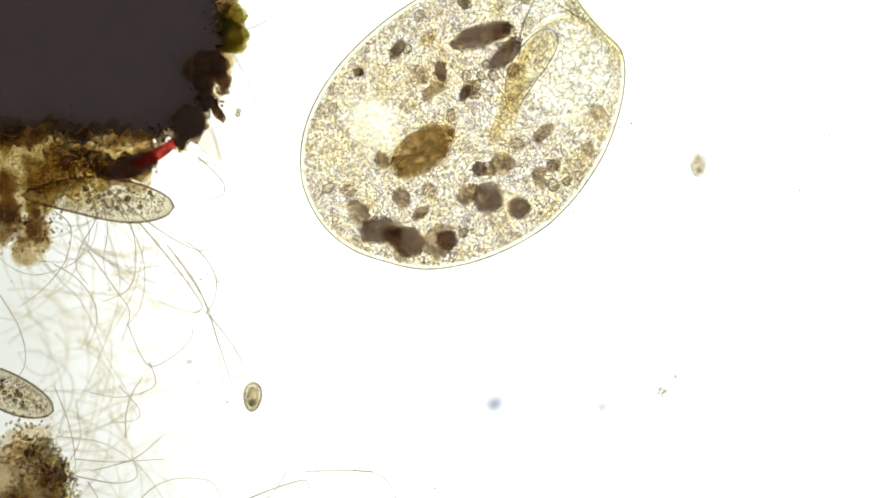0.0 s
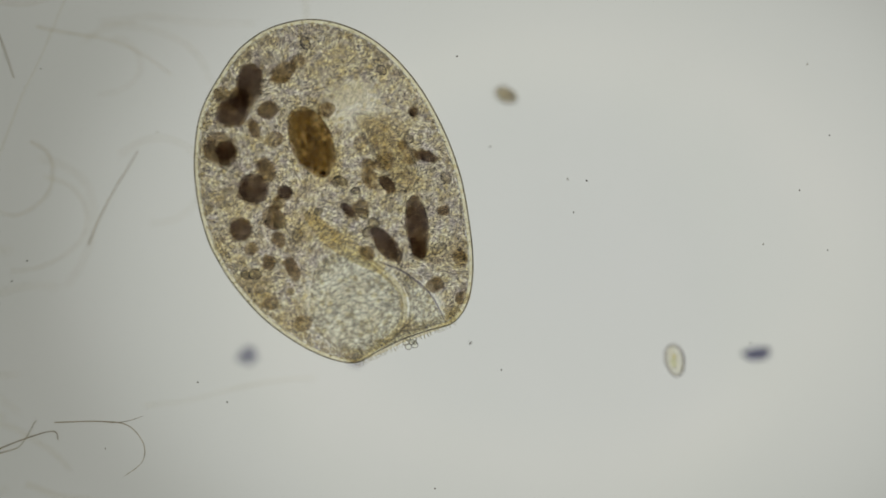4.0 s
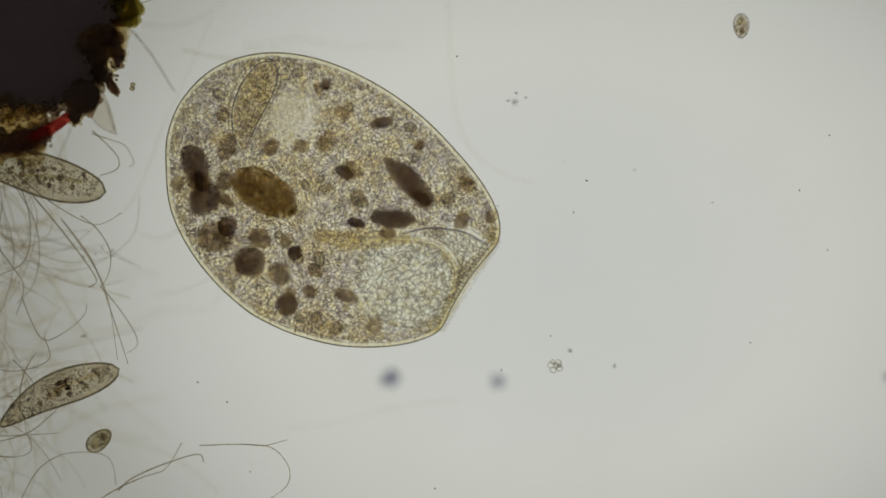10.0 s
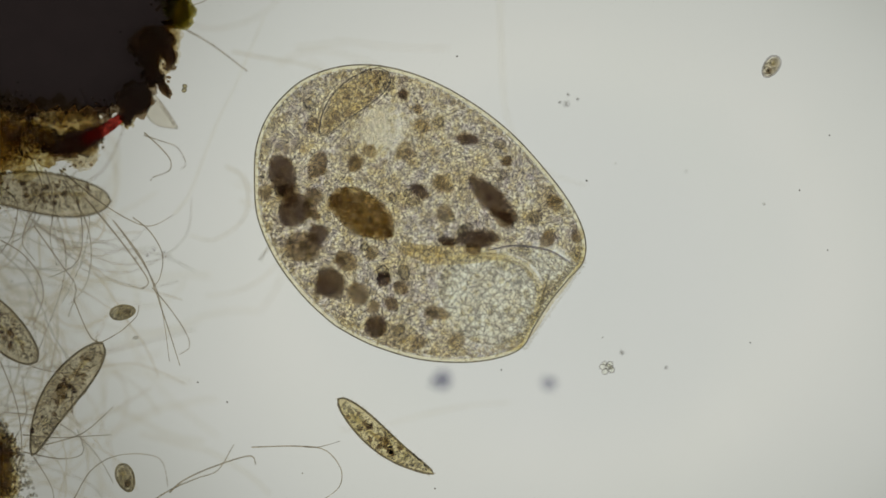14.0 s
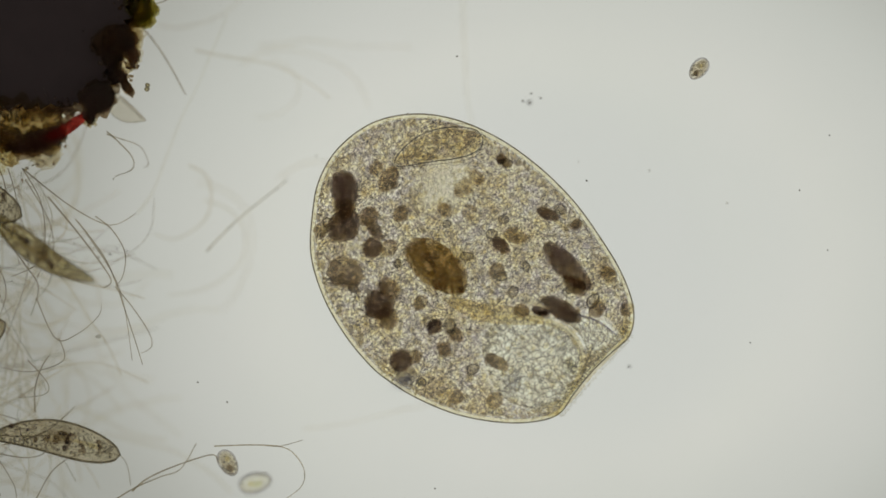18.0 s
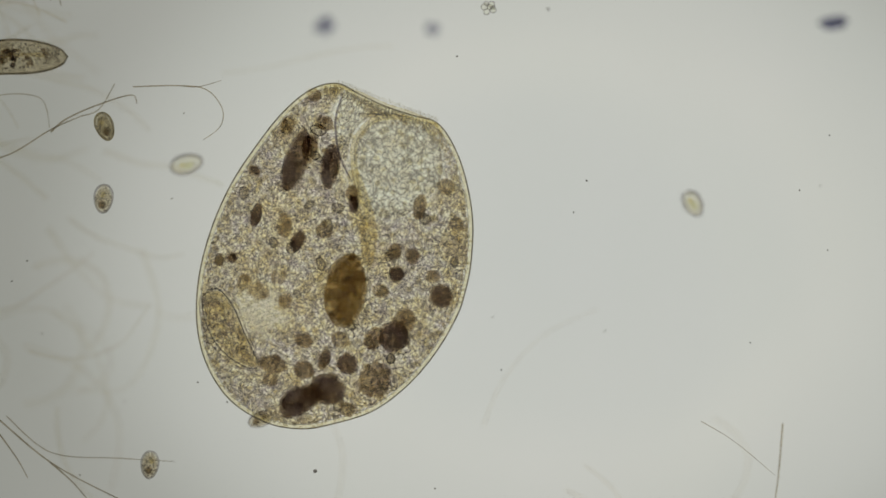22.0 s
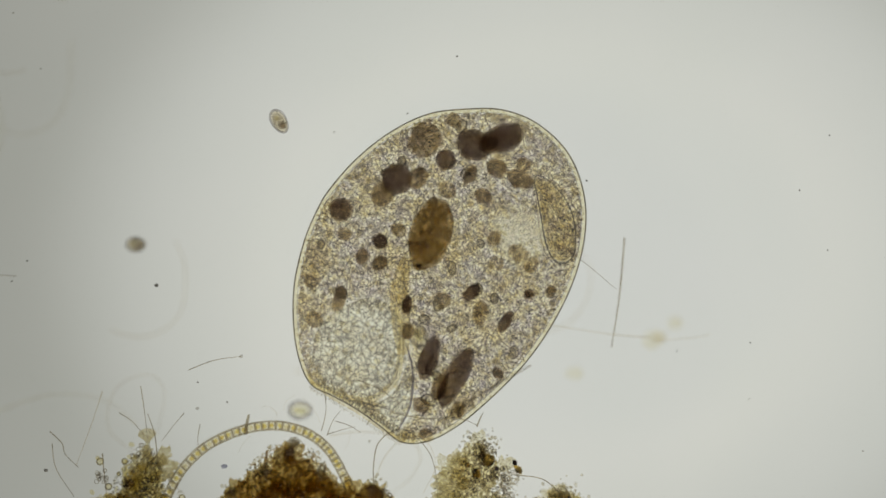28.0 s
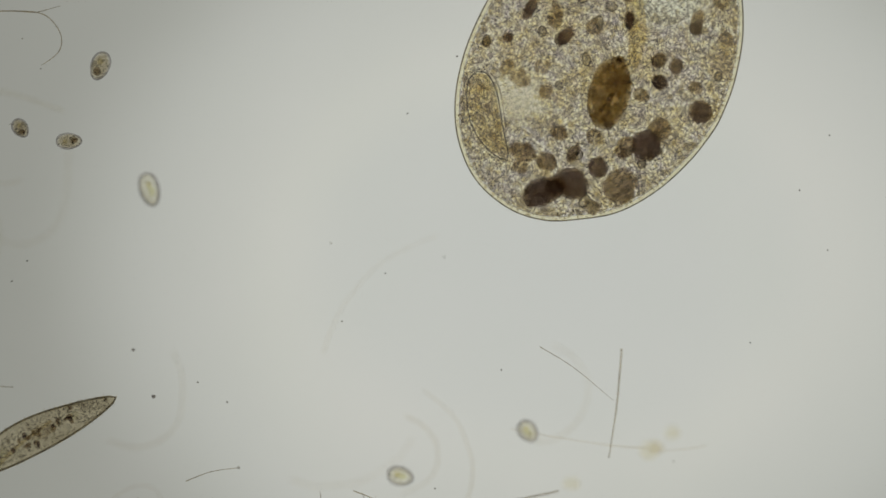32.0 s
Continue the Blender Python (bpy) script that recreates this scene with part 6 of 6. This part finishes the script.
    drift(oval_2, [(0, 1142, 249, 90, -0.06), (0.5, 1187, 271, 60, -0.06), (1, 1210, 311, 80, -0.06), (1.5, 1212, 281, 60, -0.1), (2, 1234, 236, 0, -0.14), (2.5, 1264, 208, 0, -0.16), (4.5, 1232, 210, 30, -0.2), (5, 1220, 182, 30, -0.2), (6, 1216, 208, 60, -0.24), (7, 1227, 190, 0, -0.27), (8, 1224, 215, 0, -0.27), (9, 1314, 144, 0, -0.2), (9.5, 1347, 139, 40, 0),
                   (10, 1404, 49, 90, 0), (10.5, 1540, 121, 60, 0), (11, 1573, 101, 0, 0), (11.5, 1582, 40, -60, 0), (12, 1537, -4, -80, 0), (12.5, 1478, 12, 130, 0), (13, 1434, 52, 120, 0), (13.5, 1409, 96, 120, 0), (14, 1365, 118, 125, 0), (14.5, 1323, 158, 120, 0), (16.5, 1194, 210, 100, 0), (17, 1229, 184, 110, 0), (17.5, 1262, 138, 120, 0), (18, 1303, 124, 130, 0),
                   (18.5, 1365, 87, 140, 0), (19, 1367, 26, 60, 0), (20, 1380, -100, 60, 0), (32, 1400, -300, 60, 0)])
    drift(oval_3, [(0, 1760, 830, 200, -0.11), (1, 1731, 796, 230, -0.11), (1.5, 1705, 727, 240, -0.11), (2, 1719, 671, 200, -0.11), (2.5, 1676, 612, 200, -0.11), (3.5, 1560, 680, 120, -0.11), (4.5, 1543, 684, 60, -0.11), (5, 1604, 607, 70, -0.11), (5.5, 1627, 701, 60, -0.11), (6, 1659, 765, 70, -0.12), (7, 1684, 710, 0, -0.14), (8, 1629, 582, 70, -0.16), (8.5, 1604, 502, 0, -0.1), (9, 1504, 525, 0, -0.03),
                   (9.5, 1136, 644, 170, -0.06), (10, 900, 960, 170, -0.06), (10.5, 600, 960, 170, -0.06), (11, 421, 857, -15, -0.06), (12, 517, 856, 35, -0.06), (13, 605, 858, 70, -0.09), (14, 640, 940, 60, -0.09), (15.5, 660, 900, 0, -0.11), (16.5, 628, 804, 0, -0.12), (17, 590, 793, 0, -0.12), (17.5, 565, 812, -20, -0.11), (18, 516, 859, -15, -0.1), (19, 374, 872, 10, -0.11), (19.5, 346, 887, 50, -0.11),
                   (20, 356, 900, 60, -0.11), (20.5, 389, 943, 50, -0.1), (21, 453, 982, 50, -0.09), (22, 538, 928, -15, -0.09), (23, 476, 896, 20, -0.11), (24, 430, 880, 20, -0.11), (32, 300, 800, 20, -0.11)])
    drift(oval_4, [(0, 300, -120, 60, 0), (5, 200, 350, 90, 0), (6.5, 190, 380, 90, 0), (7, 162, 390, 110, -0.05), (8, 102, 427, 30, -0.06), (10, 40, 470, 90, 0), (11, 41, 485, 110, 0), (12, 17, 545, 110, 0), (13, 82, 545, 0, 0), (13.9, 176, 554, -5, 0), (14, 217, 553, -10, 0), (14.5, 290, 490, -40, 0), (15.5, 320, 300, -80, 0), (16.5, 330, 165, 10, 0), (17, 332, 289, 38, 0), (17.3, 462, 323, -10, 0), (17.5, 576, 168, -60, 0),
                   (18, 700, -120, -60, 0), (20, 720, -400, -60, 0), (32, 720, -500, -60, 0)])
    drift(oval_5, [(0, 330, 1150, 60, 0), (4, 280, 980, 90, 0), (6, 231, 813, 110, 0), (7, 210, 877, 70, -0.05), (8, 220, 960, 60, -0.05), (14, 330, 950, 0, 0), (15.5, 400, 890, -60, 0), (16.5, 420, 845, 80, -0.03), (17, 418, 847, 80, -0.03), (17.5, 407, 813, 60, -0.02), (18, 469, 822, 60, -0.02), (18.5, 492, 813, 60, -0.02), (19, 482, 874, 80, -0.04), (19.5, 455, 923, 80, -0.05), (20, 443, 954, 70, -0.05), (20.5, 452, 999, 60, -0.05), (21, 461, 1061, 60, -0.05),
                   (21.5, 496, 1120, 80, 0), (22, 475, 1461, 95, 0), (22.5, 420, 1700, 100, 0), (24, 60, 1800, 180, 0), (32, -200, 1850, 180, 0)])
    drift(oval_13, [(0, 900, 2100, 90, 0), (19, 880, 2050, 90, 0), (20.5, 832, 1690, 90, 0), (20.8, 834, 1574, 95, 0), (21, 840, 1526, 95, 0), (21.2, 839, 1497, 95, -0.1), (21.5, 800, 1440, 150, -0.15), (21.8, 700, 1400, 180, -0.15), (22, 670, 1381, 160, -0.05), (22.2, 699, 1349, 60, 0), (22.5, 707, 1323, -20, 0), (23, 734, 1303, 0, 0), (23.5, 782, 1304, 0, 0), (24, 829, 1278, 30, 0), (24.5, 865, 1307, 30, 0), (26.5, 939, 1353, 120, 0), (27, 976, 1302, 115, 0), (27.5, 991, 1252, 60, 0), (28, 985, 1182, 60, 0), (29, 945, 1069, 50, 0), (29.5, 911, 1037, 20, 0), (30, 854, 1007, 8, 0), (30.5, 791, 1014, 0, 0), (31, 731, 1027, 0, 0),
                   (31.5, 687, 1029, 0, 0), (32, 618, 1020, 0, 0)])
    drift(oval_6, [(0, 700, 1200, 0, 0), (18, 720, 1250, 0, 0), (19.5, 690, 1185, 200, 0), (19.8, 665, 1162, 250, 0), (20, 644, 1142, 250, 0), (20.2, 625, 1101, 240, 0), (20.5, 584, 1038, 200, 0), (21, 504, 990, 20, 0), (21.5, 480, 965, 40, 0), (22, 393, 990, 95, 0), (22.5, 443, 943, 60, 0), (23, 524, 960, 65, 0), (23.5, 482, 980, 100, 0), (24, 361, 1077, 140, 0), (24.5, 401, 1031, 150, 0), (26.5, 250, 1100, 150, 0), (28, 560, 860, 0, 0), (31, 700, 760, 60, 0), (31.5, 700, 800, 60, 0), (31.7, 687, 855, 75, 0), (31.9, 677, 878, 105, 0), (32, 673, 887, 110, 0)])
    drift(oval_7, [(0, 300, 1750, 0, -0.03), (22, 380, 1720, 0, -0.12), (24, 441, 1549, 90, -0.12), (26.5, 612, 1493, 110, -0.12), (27, 648, 1449, 110, -0.12), (27.5, 685, 1407, 60, -0.12), (28, 728, 1400, 0, -0.12), (29, 816, 1427, 60, -0.12), (29.5, 799, 1363, 60, -0.12), (30, 663, 1232, 40, 0), (30.5, 586, 1092, 60, 0), (31, 561, 1059, 60, 0), (31.5, 549, 1027, 50, 0), (32, 532, 997, 55, 0)])
    drift(oval_8, [(0, 1030, 1720, 70, -0.1), (23.5, 1032, 1679, 60, -0.1), (24, 1035, 1665, 80, -0.1), (24.5, 1044, 1659, 70, -0.1), (26.5, 990, 1680, 80, -0.11), (27, 979, 1682, 80, -0.11), (28, 1021, 1695, 0, -0.11), (29, 1146, 1742, 0, -0.12), (30, 1288, 1731, -20, -0.11), (30.5, 1321, 1706, -40, -0.11), (31, 1403, 1627, -70, -0.1), (31.5, 1450, 1549, -60, -0.1), (32, 1431, 1535, 50, -0.1)])
    drift(oval_9, [(0, 1470, 1880, 60, -0.1), (22, 1470, 1840, 60, -0.1), (24, 1454, 1773, 80, -0.1), (24.3, 1444, 1792, 50, -0.1), (24.5, 1446, 1792, 60, -0.1), (26.5, 1370, 1659, 60, -0.1), (28, 1230, 1562, 60, -0.1), (29, 1209, 1549, 80, -0.1), (29.5, 1198, 1542, 80, -0.1), (30, 1189, 1577, 90, -0.1), (30.5, 1203, 1567, 0, -0.09), (31, 1181, 1567, -10, -0.09), (31.5, 1206, 1594, 15, -0.09), (32, 1204, 1615, 15, -0.09)])
    drift(oval_10, [(0, 560, -600, 80, -0.09), (26, 560, -400, 80, -0.09), (30.5, 640, 600, 70, -0.09), (31, 690, 840, 70, -0.09), (31.5, 726, 978, 75, -0.09), (31.7, 741, 1026, 78, -0.09), (31.9, 755, 1088, 78, -0.09), (32, 758, 1105, 75, -0.09)])
    drift(oval_11, [(0, 800, -250, 60, -0.02), (10, 900, -160, 60, -0.02), (10.5, 980, -20, 60, -0.02), (11, 1116, 280, 20, -0.02), (11.5, 1429, 684, 40, -0.02), (12, 1760, 1000, 40, -0.02), (14, 2100, 1200, 40, -0.02), (32, 2200, 1300, 40, -0.02)])
    drift(oval_12, [(0, 1200, 1450, -60, -0.11), (19, 1300, 1450, -60, -0.11), (20, 1340, 1390, -60, -0.11), (20.5, 1392, 1050, -40, -0.11), (21, 1505, 1084, 80, -0.11), (21.5, 1481, 1051, 60, -0.11), (22, 1439, 998, 60, -0.11), (22.5, 1413, 962, 70, -0.11), (23, 1404, 926, 70, -0.11), (23.5, 1392, 897, 70, -0.11), (24.5, 1380, 820, 70, -0.11), (32, 1380, 400, 70, -0.11)])


motions()
